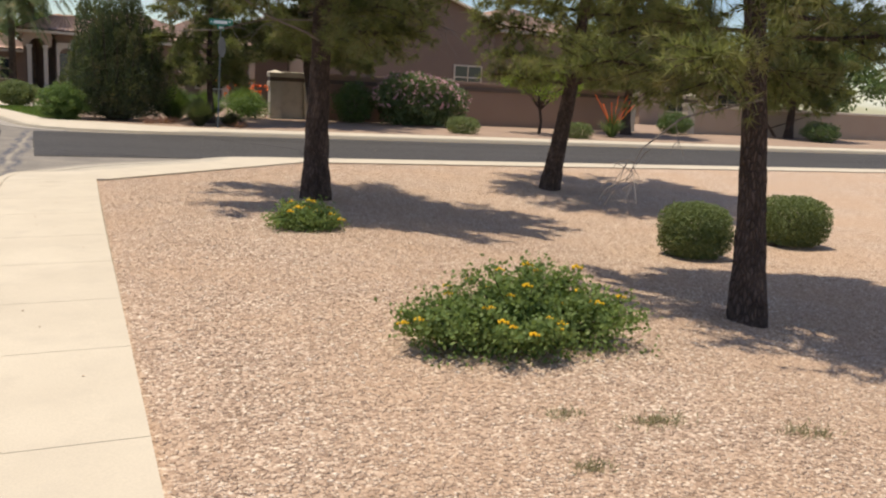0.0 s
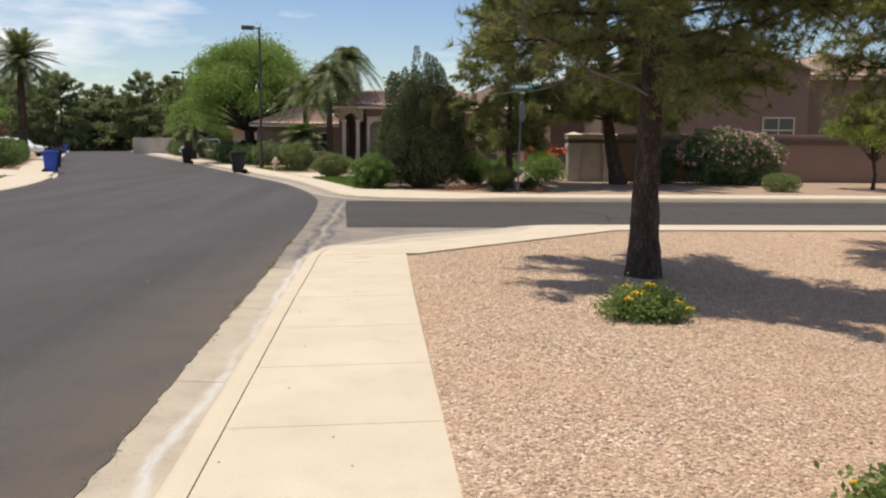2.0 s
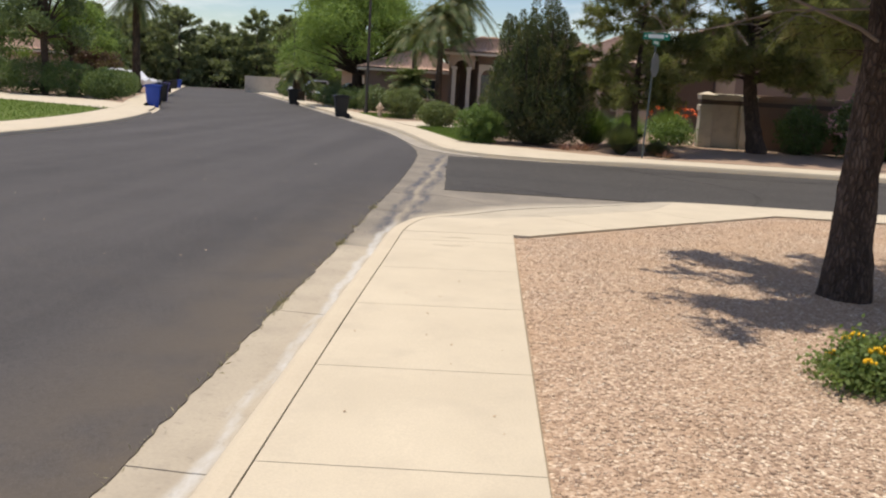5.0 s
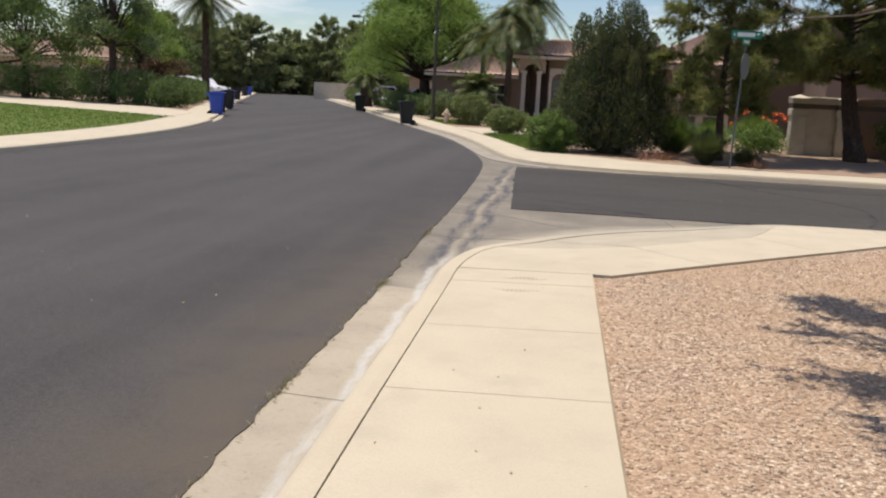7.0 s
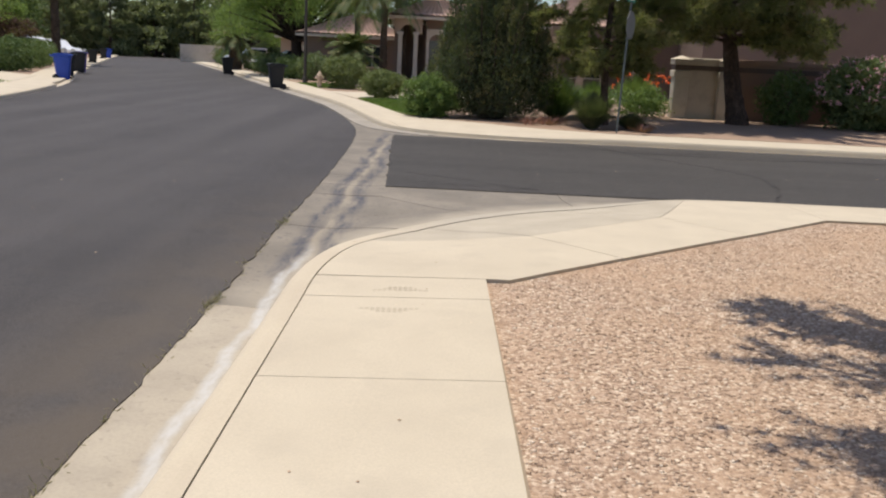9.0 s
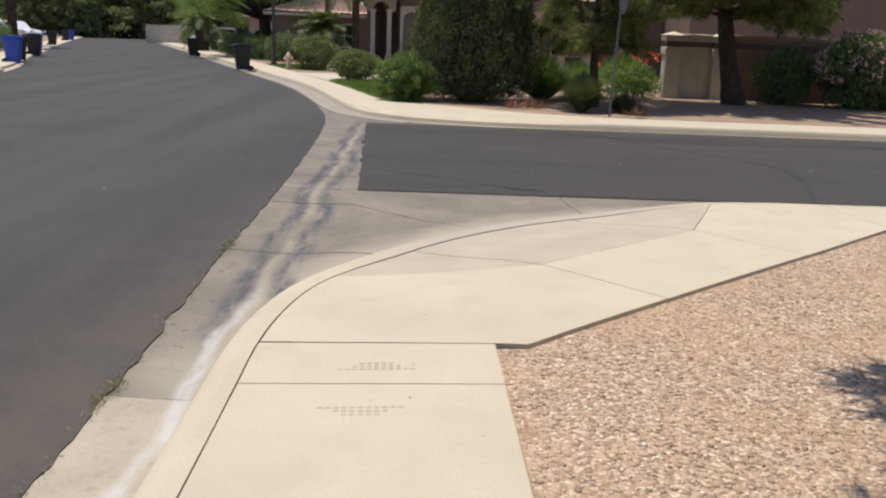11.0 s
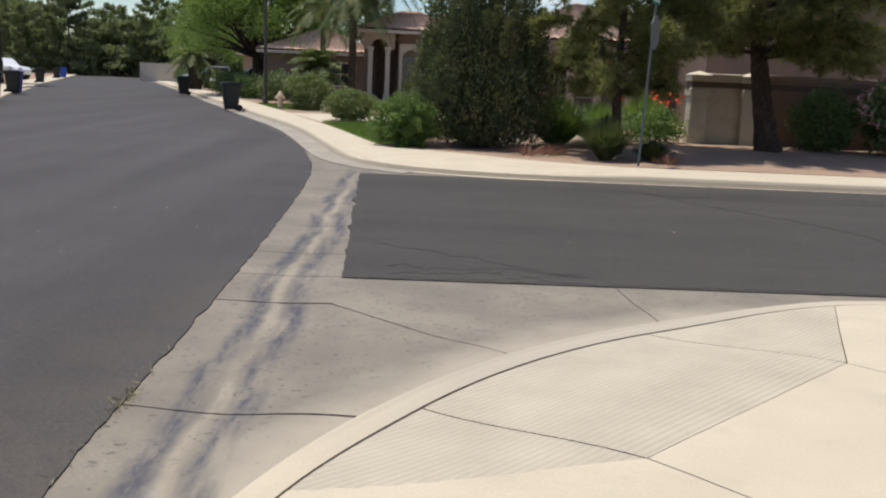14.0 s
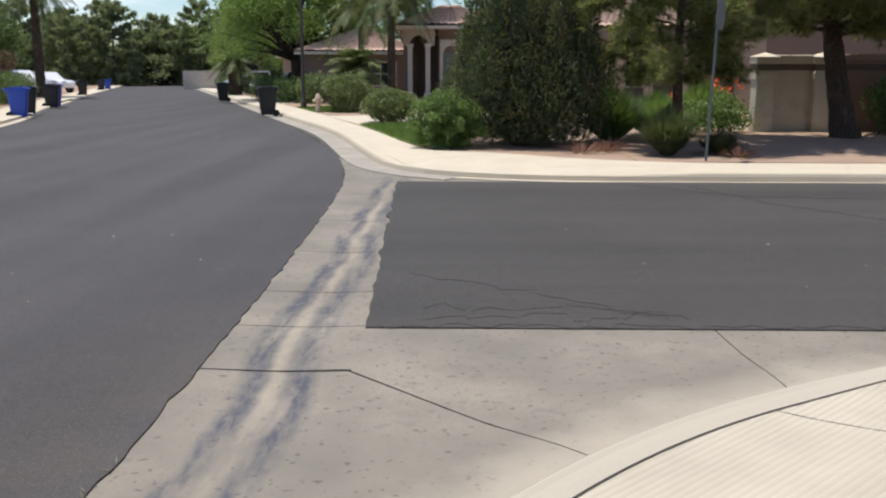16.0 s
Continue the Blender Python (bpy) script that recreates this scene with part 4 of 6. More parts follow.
def broadleaf(name, x, y, z, h, crown, mat, label, n, leaf, seed, stem=0.3, fork=0.3, clumps=26, drop=0.35, kind="tree"):
    """A spreading tree: forked trunk, limbs, and clumps of leaves with gaps."""
    rng = np.random.default_rng(seed)
    tree = thing(name, x, y, z, label, kind)
    fz = z + h * fork
    chunks = [tube([(x, y, z - 0.1), (x + 0.08, y, z + h * fork * 0.5), (x, y + 0.05, fz)], [stem * 1.25, stem, stem * 0.9], 10, True, 0.06)]
    pts = []
    top = z + h
    for i in range(clumps):
        a = i * 2.399 + rng.uniform(-0.4, 0.4)
        rr = math.sqrt((i + 0.5) / clumps) * rng.uniform(0.75, 1.05)
        cz = top - (top - fz) * (drop * rr ** 2 * 1.6 + rng.uniform(0.08, 0.4))
        c = np.array([x + crown * rr * math.cos(a), y + crown * rr * math.sin(a), cz])
        b = np.array([x, y, fz]) + (c - (x, y, fz)) * 0.45 + (0, 0, (cz - fz) * 0.12)
        chunks.append(tube([(x, y, fz - 0.1), b, c], [stem * 0.4, stem * 0.2, 0.015], 5, False))
        k = n // clumps
        size = crown * rng.uniform(0.2, 0.4)
        ball = rng.normal(size=(k, 3))
        ball *= (rng.random((k, 1)) ** 0.4) / (np.linalg.norm(ball, axis=1, keepdims=True) + 1e-9)
        ball *= 1 + 0.35 * np.sin(ball[:, :1] * 5 + i) * np.cos(ball[:, 1:2] * 6 + i)
        pts.append(c + ball * (size, size, size * rng.uniform(0.4, 0.85)))
    v, f = joined(chunks)
    piece("trunk", v, f, BARK, tree)
    v, f = leaves(np.concatenate(pts), leaf, leaf * 0.55)
    piece("crown", v, f, mat, tree)
    return tree


def palm(name, x, y, z, h, rad, frond, count, label, seed, mat=None, droop=0.5, skirt=0.0, leaflet=0.5, lean=(0, 0)):
    rng = np.random.default_rng(seed)
    tree = thing(name, x, y, z, label, "palm")
    hs = np.linspace(0, 1, 30)
    rr = rad * (1 - 0.25 * hs) * (1 + 0.08 * (np.arange(30) % 2)) + rad * 0.45 * np.exp(-((hs - 1) / 0.05) ** 2)
    v, f = tube(np.stack([x + lean[0] * hs ** 2, y + lean[1] * hs ** 2, z - 0.1 + h * hs], 1), rr, 12)
    piece("trunk", v, f, PALMBARK, tree)
    top = np.array([x + lean[0], y + lean[1], z + h - 0.1])
    for i in range(count):
        a = i * 2.399 + rng.uniform(-0.2, 0.2)
        el = np.interp(i / count, [0, 1], [1.35, -0.55 - skirt]) + rng.uniform(-0.12, 0.12)
        L = frond * rng.uniform(0.85, 1.08)
        q = np.linspace(0, 1, 9)
        dh = np.array([math.cos(a), math.sin(a), 0])
        spine = top + dh * (L * math.cos(el) * q)[:, None] + np.array([0, 0, 1.0]) * (L * (math.sin(el) * q - droop * q ** 2.2))[:, None]
        vs, fs = tube(spine, np.linspace(0.03, 0.006, 9), 4, False)
        chunks = [(vs, fs)]
        q2 = np.linspace(0.10, 1.0, 76)
        base = np.stack([np.interp(q2, q, spine[:, k]) for k in range(3)], 1)
        tang = np.gradient(base, axis=0)
        tang /= np.linalg.norm(tang, axis=1, keepdims=True)
        sidev = np.cross(tang, (0, 0, 1.0))
        sidev /= np.linalg.norm(sidev, axis=1, keepdims=True) + 1e-9
        for sgn in (-1, 1):
            ll = leaflet * np.sin(np.clip(q2 * 0.9 + 0.12, 0, 1) * np.pi) ** 0.6 * rng.uniform(0.85, 1.1, len(q2))
            tip = base + (sidev * sgn * 0.8 + tang * 0.55 + np.array([0, 0, -0.25]) + rng.normal(0, 0.16, base.shape)) * ll[:, None]
            w = tang * 0.021
            vv = np.stack([base - w, base + w, tip], 1).reshape(-1, 3)
            chunks.append((vv, np.arange(len(vv)).reshape(-1, 3).tolist()))
        v, f = joined(chunks)
        piece("frond", v, f, mat or FROND, tree)
    return tree


# corner plot
def gpos(x, y):
    return x, y, gravel_z(x, y)


tree_a = pine("pine_tree", *gpos(3.22, 11.72), 8.6, 0.172, 2.65, 1.85, "pine with dark furrowed trunk on the gravel corner", 11, lean=(-0.08, 0.2), limbs=64, twigs=36, count=24, nlen=0.14, nwid=0.011, near=True, floor=lambda a, b: 1.8 if math.hypot(a - 3.2, b - 11.7) < 0.75 else (2.35 if a < 2.85 else 1.95))
dead_branch(tree_a, [(3.22, 11.74, 2.12), (2.98, 11.66, 2.24), (2.70, 11.58, 2.32), (2.39, 11.52, 2.42), (1.96, 11.46, 2.70), (1.66, 11.42, 2.86), (1.38, 11.40, 3.07), (1.16, 11.36, 3.36), (1.05, 11.35, 3.62)], 0.019, 5, 14, 0.8)
dead_branch(tree_a, [(3.2, 11.80, 2.42), (2.5, 12.10, 2.40), (1.9, 12.25, 2.22), (1.3, 12.20, 2.16)], 0.012, 6, 5)
dead_branch(tree_a, [(3.2, 11.70, 2.45), (3.9, 11.40, 2.52), (4.4, 11.30, 2.50), (4.9, 11.20, 2.58)], 0.016, 7, 6)
tree_b = pine("pine_tree", *gpos(8.2, 14.05), 8.2, 0.165, 2.6, 1.8, "slightly leaning pine with reddish bark on gravel", 12, lean=(0.9, -0.2), limbs=48, twigs=34, count=20, nlen=0.16, nwid=0.014, near=True, floor=lambda a, b: 1.75)
dead_branch(tree_b, [(8.6, 14.20, 2.3), (9.3, 13.80, 2.6), (10.0, 13.50, 2.6)], 0.025, 8, 6)
tree_c = pine("pine_tree", *gpos(5.17, 5.22), 8.4, 0.125, 2.25, 1.4, "thick dark pine with low hanging needle clumps", 13, lean=(0.65, 1.9), limbs=56, twigs=38, count=24, nlen=0.13, nwid=0.010, near=True, floor=lambda a, b: 1.3 if math.hypot(a - 5.15, b - 5.2) < 0.6 else (1.75 if a < 4.2 or b < 4.6 else 1.5))
dead_branch(tree_c, [(5.08, 5.25, 1.62), (4.45, 5.40, 1.45), (4.1, 5.40, 1.2), (3.95, 5.35, 0.95)], 0.010, 9, 6, 0.4)


def lantana(x, y, z, rx, ry, h, n, heads, label, seed, bloom):
    rng = np.random.default_rng(seed)
    ob = thing("lantana_bush", x, y, z, label, "flowering bush")
    chunks, pts, tips = [], [], []
    for i in range(70):
        a, s = rng.uniform(0, 6.28), rng.random() ** 0.5
        hh = h * (1 - 0.62 * s ** 2) * rng.uniform(0.65, 1.2)
        p = np.array([[x, y, z], [x + rx * s * 0.6 * math.cos(a), y + ry * s * 0.6 * math.sin(a), z + hh * 0.6], [x + rx * s * 1.05 * math.cos(a), y + ry * s * 1.05 * math.sin(a), z + hh]])
        chunks.append(tube(p, [0.006, 0.005, 0.002], 4, False))
        k = n // 70
        t = rng.uniform(0.3, 1, k) ** 0.7
        q = np.stack([np.interp(t, [0, 0.55, 1], p[:, c]) for c in range(3)], 1) + rng.normal(0, 0.038, (k, 3)) * (1.2, 1.2, 0.9)
        pts.append(q)
        tips.append(p[-1])
    low = np.stack([x + rx * np.clip(rng.normal(0, 0.42, n // 4), -0.9, 0.9), y + ry * np.clip(rng.normal(0, 0.42, n // 4), -0.9, 0.9), z + np.abs(rng.normal(0, h * 0.25, n // 4))], 1)
    pts.append(low)
    pts = np.concatenate(pts)
    pts[:, 2] = np.maximum(pts[:, 2], z + 0.005)
    v, f = joined(chunks)
    piece("stems", v, f, BARK, ob)
    v, f = leaves(pts, 0.036, 0.026)
    piece("foliage", v, f, LANTANA, ob)
    bm = bmesh.new()
    for k in range(7):
        a = k * 2.4
        r = 0.006 * math.sqrt(k) * 1.7
        bmesh.ops.create_icosphere(bm, subdivisions=1, radius=0.0075, matrix=Matrix.Translation((r * math.cos(a), r * math.sin(a), 0.008 - r * 0.4)))
    head = part("flower_head", bm, YELLOW)
    me = head.data
    bpy.data.objects.remove(head)
    order = rng.permutation(len(tips))
    for i in range(heads):
        p = tips[order[i % len(tips)]] + rng.normal(0, 0.03, 3) + (0, 0, 0.02)
        o = new("flower_head", me)
        o.matrix_basis = Matrix.Translation(p) @ Matrix.Scale(bloom * rng.uniform(0.75, 1.25), 4)
        hang(o, ob)
    return ob


lantana(2.72, 4.56, gravel_z(2.72, 4.56), 0.80, 0.50, 0.47, 15000, 30, "sprawling green lantana with yellow flower heads", 3, 1.15)
lantana(2.40, 9.12, gravel_z(2.40, 9.12), 0.43, 0.34, 0.27, 5200, 13, "low lantana with yellow flowers under the pine", 4, 1.8)
shrub("clipped_shrub", *gpos(7.15, 8.45), 0.41, 0.41, 0.66, TOPIARY, "rounded clipped green shrub on the gravel", 26000, 0.030, 1.0, square=0.75, lumps=0.03, group="clipped shrubs on the gravel")
shrub("clipped_shrub", *gpos(9.25, 9.0), 0.45, 0.45, 0.66, TOPIARY, "rounded clipped green shrub on the gravel", 26000, 0.030, 2.0, square=0.75, lumps=0.03, group="clipped shrubs on the gravel")


def weeds(x, y, rx, ry, n, seed, mat=DRYWEED):
    rng = np.random.default_rng(seed)
    px, py = x + rx * rng.normal(0, 0.45, n), y + ry * rng.normal(0, 0.45, n)
    pts = np.stack([px, py, [gravel_z(float(a), float(b)) for a, b in zip(px, py)]], 1)
    lean = rng.normal(0, 0.5, (n, 3)) + (0, 0, 0.5)
    v, f = leaves(pts, 0.05, 0.006, lean)
    tagged(piece("dry_weeds", v, f, mat), "flat patch of dry olive weeds in gravel", "weeds", "", "stuff")


for i, (wx, wy, wr, n) in enumerate([(2.75, 3.15, 0.16, 420), (2.35, 3.35, 0.10, 160), (3.45, 2.85, 0.16, 300), (2.15, 2.75, 0.09, 200)]):
    weeds(wx, wy, wr * 1.2, wr * 0.6, int(n * 0.65), 40 + i)

# across the side street
def juniper(x, y, z, h, rx, ry, label, seed):
    """Many upright pointed sprays, tallest in the middle."""
    rng = np.random.default_rng(seed)
    ob = thing("juniper_tree", x, y, z, label, "tree")
    pts, lean, chunks = [], [], []
    for i in range(46):
        a, s = i * 2.399, math.sqrt((i + 0.5) / 46)
        ox, oy = rx * 0.82 * s * math.cos(a), ry * 0.82 * s * math.sin(a)
        top = h * (1 - 0.34 * s ** 1.9) * rng.uniform(0.78, 1.1)
        k = 1700
        u = rng.random(k) ** 0.85
        r = (1 - u) ** 0.7 * 0.52 * rng.random(k) ** 0.5 + 0.03
        b = rng.uniform(0, 6.28, k)
        fan = 0.72 + 0.52 * np.sin(np.pi * np.minimum(u * 1.05 + 0.08, 0.8))
        pts.append(np.stack([x + ox * fan + r * np.cos(b), y + oy * fan + r * np.sin(b), z + 0.05 + (top - 0.05) * u], 1))
        lean.append(np.stack([0.35 * np.cos(b), 0.35 * np.sin(b), np.full(k, 0.6)], 1))
        chunks.append(tube([(x + ox * 0.2, y + oy * 0.2, z - 0.05), (x + ox, y + oy, z + top * 0.5), (x + ox * 1.2, y + oy * 1.2, z + top * 0.9)], [0.05, 0.03, 0.008], 5, False))
    v, f = joined(chunks)
    piece("trunk", v, f, BARK, ob)
    v, f = leaves(np.concatenate(pts), 0.10, 0.026, np.concatenate(lean))
    piece("foliage", v, f, JUNIPER, ob)


juniper(1.35, 32.6, -0.03, 4.5, 1.7, 1.5, "tall dense dark green juniper with pointed tips", 77)
shrub("green_shrub", -0.35, 31.6, -0.03, 0.68, 0.6, 1.05, FRESH, "bright green feathery shrub at the walk", 17000, 0.06, 4.0, lumps=0.45)
shrub("round_shrub", -2.3, 41.6, -0.03, 0.82, 0.8, 1.05, TOPIARY, "rounded green shrub beside the driveway", 8000, 0.08, 5.0, lumps=0.2)
shrub("leafy_shrub", -4.55, 49.3, -0.03, 0.95, 0.9, 1.5, TOPIARY, "loose green shrub near the hydrant", 6500, 0.10, 6.0, lumps=0.25)
shrub("low_shrub", -3.1, 49.5, -0.03, 0.7, 0.6, 0.8, FRESH, "low green shrub in front of the porch", 2500, 0.09, 6.5)
pine("pine_tree", 4.32, 31.7, -0.03, 7.0, 0.115, 2.0, 1.25, "dark slim pine behind the street sign", 21, NEEDLE, limbs=50, twigs=38, count=18, nlen=0.2, nwid=0.022, gap=0.11, floor=lambda a, b: 1.3, droop=0.3)
pine("pine_tree", 8.75, 34.0, -0.03, 8.5, 0.27, 4.8, 2.3, "big dark pine with a curved trunk by the wall", 22, NEEDLE, lean=(-0.9, 0.2), limbs=110, twigs=50, count=20, nlen=0.24, nwid=0.026, bend=-0.25, gap=0.12, droop=0.22, floor=lambda a, b: 9.5 if b > 35.0 and a < 9.3 else (2.25 if a < 9.3 else 1.75))
pine("pine_tree", 22.3, 33.0, -0.03, 8.0, 0.2, 2.8, 2.2, "pine on the far verge with hanging needles", 23, NEEDLE, limbs=56, twigs=40, count=18, nlen=0.26, nwid=0.040, gap=0.13)
pine("pine_tree", 33.0, 34.5, -0.03, 8.0, 0.2, 3.0, 1.8, "pine on the far verge in front of houses", 24, NEEDLE, limbs=56, twigs=38, count=18, nlen=0.26, nwid=0.042, gap=0.13)
shrub("dark_shrub", 10.3, 34.5, -0.03, 0.85, 0.75, 1.55, HEDGE, "dark shaded evergreen shrub against the wall", 5500, 0.09, 7.0, lumps=0.2)
ol = shrub("oleander_bush", 12.9, 34.1, -0.03, 1.95, 1.05, 2.05, OLEANDER, "large oleander covered in pale pink flowers", 15000, 0.13, 8.0, lumps=0.15)
fp = blob_points(680, (12.9, 34.1, 1.0), (2.0, 1.1, 1.12), 0.93, 0.15, 29.6)
fp = fp[fp[:, 2] > 0.7]
v, f = leaves(np.repeat(fp, 5, 0) + RNG.normal(0, 0.03, (len(fp) * 5, 3)), 0.07, 0.06)
piece("blossom", v, f, PINK, ol, "pale pink flower clusters")
shrub("low_clipped_shrub", 13.35, 30.4, -0.03, 0.62, 0.55, 0.62, TOPIARY, "low clipped shrub on the gravel verge", 5500, 0.05, 9.0, square=0.6, lumps=0.05, group="verge shrubs")
shrub("low_clipped_shrub", 17.9, 29.7, -0.03, 0.55, 0.5, 0.6, TOPIARY, "low clipped shrub on the gravel verge", 4500, 0.05, 10.0, square=0.6, lumps=0.05, group="verge shrubs")
shrub("dark_low_shrub", 26.2, 34.8, -0.03, 0.9, 0.7, 1.0, HEDGE, "dark green low shrub near the gate pillar", 3500, 0.09, 11.0)
shrub("dark_low_shrub", 33.0, 32.5, -0.03, 1.0, 0.8, 0.95, HEDGE, "dark round shrub on the far verge", 3500, 0.09, 12.0)
broadleaf("lime_tree", 17.2, 31.6, -0.03, 3.0, 1.55, LIME, "small bright yellow-green tree on the verge", 7500, 0.10, 31, 0.06, 0.35, 24, 0.3)


def blades(name, x, y, z, r, h, n, mat, label, seed, width=0.03, category="grass plant"):
    rng = np.random.default_rng(seed)
    ob = thing(name, x, y, z, label, category)
    a, s = rng.uniform(0, 6.28, n), rng.random(n)
    p0 = np.stack([x + 0.12 * r * np.cos(a), y + 0.12 * r * np.sin(a), np.full(n, z)], 1)
    tip = np.stack([x + r * s * np.cos(a), y + r * s * np.sin(a), z + h * (1 - 0.55 * s ** 2) * rng.uniform(0.7, 1.1, n)], 1)
    mid = (p0 + tip) / 2 + (0, 0, h * 0.12)
    sd = np.stack([-np.sin(a), np.cos(a), 0 * a], 1) * width / 2
    v = np.stack([p0 - sd, p0 + sd, mid + sd, mid - sd, tip], 1).reshape(-1, 3)
    b = (np.arange(n) * 5)[:, None]
    f = (b + [[0, 1, 2, 3]]).tolist() + (b + [[3, 2, 4]]).tolist()
    piece("foliage", v, f, mat, ob)
    return ob


blades("desert_grass", 20.4, 31.2, -0.03, 0.9, 1.05, 240, HEDGE, "spiky grey-green yucca with red flower stalks", 51)
rs = [tube([(20.4, 31.2, 0.3), (20.4 + 0.8 * math.cos(a), 31.2 + 0.8 * math.sin(a), 1.5 + 0.2 * math.sin(3 * a))], [0.012, 0.02], 4, False) for a in np.linspace(0, 5.6, 8)]
v, f = joined(rs)
piece("flower_stalk", v, f, ORANGE, bpy.data.objects["desert_grass"], "thin red flower stalks")
# planting bed at the opposite corner
blades("grass_clump", 3.3, 33.5, -0.03, 1.25, 1.25, 1900, FRESH, "tall green bird-of-paradise clump", 52, 0.028)
blades("grass_clump", 6.6, 38.2, -0.03, 1.25, 1.25, 1600, FRESH, "green clump with orange blossoms by the pillar", 53, 0.045)
bp = np.array([(6.9, 38.2, 1.15)]) + RNG.normal(0, 1, (26, 3)) * (0.62, 0.4, 0.2)
v, f = leaves(np.repeat(bp, 7, 0) + RNG.normal(0, 0.045, (182, 3)), 0.10, 0.09)
piece("blossom", v, f, ORANGE, bpy.data.objects["grass_clump.001"], "bright orange flower clusters")
blades("grass_clump", 4.5, 34.6, -0.03, 1.35, 1.05, 1700, FRESH, "low green clump in the shaded bed", 54, 0.028)
blades("dark_ground_shrub", 3.75, 29.95, -0.03, 0.75, 0.92, 2600, JUNIPER, "dark spiky spreading shrub under the sign", 57, 0.018, "shrub")
blades("dark_ground_shrub", 4.85, 30.4, -0.03, 0.75, 0.45, 900, JUNIPER, "dark low spiky shrub in tree shade", 58, 0.018, "shrub")
for dx, dy, dr, dn, ds in ((2.75, 30.9, 0.95, 260, 59), (2.2, 30.4, 0.6, 120, 60), (5.0, 29.8, 0.85, 220, 61), (3.0, 31.7, 0.8, 160, 62)):
    blades("dry_clump", dx, dy, -0.03, dr * 1.25, 0.24, dn // 2, DRYSTALK, "low reddish dry stalks in the planting bed", ds, 0.014, "shrub")
shrub("bed_shrub", 6.2, 35.4, -0.03, 0.8, 0.7, 0.75, FRESH, "leafy green shrub in the planting bed", 2600, 0.09, 15.0, lumps=0.55)

# up the street, east side
broadleaf("mesquite_tree", -9.75, 66.5, -0.03, 9.4, 4.7, MESQUITE, "wide feathery bright green mesquite with forked dark trunk", 95000, 0.15, 61, 0.38, 0.26, 90, 0.40)
broadleaf("mesquite_tree", -17.5, 88.0, -0.03, 6.5, 3.2, MESQUITE, "smaller bright green mesquite along the street", 16000, 0.2, 62, 0.25, 0.3, 34, 0.4)
palm("queen_palm", -3.25, 55.2, -0.03, 5.6, 0.2, 2.4, 38, "queen palm with arching drooping fronds", 71, droop=0.8, leaflet=0.6)
palm("queen_palm", -2.3, 56.6, -0.03, 6.6, 0.2, 2.5, 38, "queen palm with arching drooping fronds", 72, droop=0.8, leaflet=0.6)
palm("queen_palm", -4.9, 57.5, -0.03, 4.9, 0.15, 2.2, 26, "queen palm with yellowing fronds", 73, droop=0.7, leaflet=0.5)
palm("fan_palm", -4.7, 53.4, -0.03, 2.0, 0.14, 1.6, 34, "short pale green palm in front of the house", 74, droop=0.45, leaflet=0.5)
palm("date_palm", -16.6, 79.0, -0.03, 2.8, 0.5, 2.4, 34, "stout date palm with spreading fronds", 75, droop=0.4, skirt=0.3)
for i, (hx, hy, rx, h) in enumerate([(-7.6, 60.0, 1.1, 1.5), (-9.0, 61.5, 1.3, 1.3), (-10.9, 65.0, 1.2, 1.5), (-13.2, 73.5, 1.0, 1.2), (-15.3, 80.0, 1.3, 1.5), (-20.3, 93.0, 1.2, 1.5), (-21.5, 97.5, 1.2, 1.3), (-23.0, 101.0, 1.0, 1.6)]):
    shrub("street_shrub", hx, hy, -0.03, rx, rx, h, HEDGE if i % 2 else OLEANDER, "rounded dark green shrub along the far walk", 2600, 0.14, 20.0 + i, lumps=0.2)
# west side
hr = [(-20.9, 50.9, 1.1, 1.55), (-23.1, 51.6, 1.5, 1.9), (-25.7, 52.5, 1.6, 2.0), (-28.4, 53.6, 1.6, 1.9), (-31.2, 54.8, 1.7, 1.9), (-34.2, 56.0, 1.8, 2.0), (-37.5, 57.2, 1.9, 2.0)]
for i, (hx, hy, rx, h) in enumerate(hr):
    shrub("hedge_bush", hx, hy, -0.03, rx, 1.2, h, HEDGE, "dense dark green hedge bush beside the driveway", 5200, 0.12, 30.0 + i, lumps=0.15, group="driveway hedge")
for i, (hx, hy) in enumerate([(-23.0, 57.0), (-24.3, 60.4), (-25.6, 63.8)]):
    shrub("clipped_hedge", hx, hy, -0.03, 1.1, 1.9, 1.55, HEDGE, "clipped square green hedge along the street", 5200, 0.10, 40.0 + i, square=0.8, lumps=0.04, group="street hedge")
broadleaf("olive_tree", -25.0, 52.5, -0.03, 10.6, 2.5, OLEANDER, "dark olive tree beyond the lawn", 15000, 0.20, 63, 0.2, 0.3, 44, 0.55)
broadleaf("olive_tree", -31.5, 54.5, -0.03, 7.5, 3.3, HEDGE, "dark leafy tree behind the hedge", 12000, 0.20, 64, 0.2, 0.3, 40, 0.55)
broadleaf("acacia_tree", -25.2, 56.0, -0.03, 6.0, 2.4, MESQUITE, "airy pale green tree above the hedge", 8000, 0.18, 65, 0.12, 0.4, 34, 0.4)
broadleaf("dark_tree", -33.5, 75.0, -0.03, 6.4, 3.6, HEDGE, "dark rounded tree behind the palm", 11000, 0.28, 66, 0.25, 0.3, 36, 0.5)
broadleaf("dark_tree", -39.0, 84.0, -0.03, 7.0, 4.0, HEDGE, "dark rounded tree in the distance", 9000, 0.32, 67, 0.25, 0.3, 36, 0.5)
broadleaf("purple_tree", -29.0, 67.5, -0.03, 3.6, 1.8, BRONZE, "small dark purple-leaved tree", 5000, 0.18, 68, 0.12, 0.35, 24, 0.4)
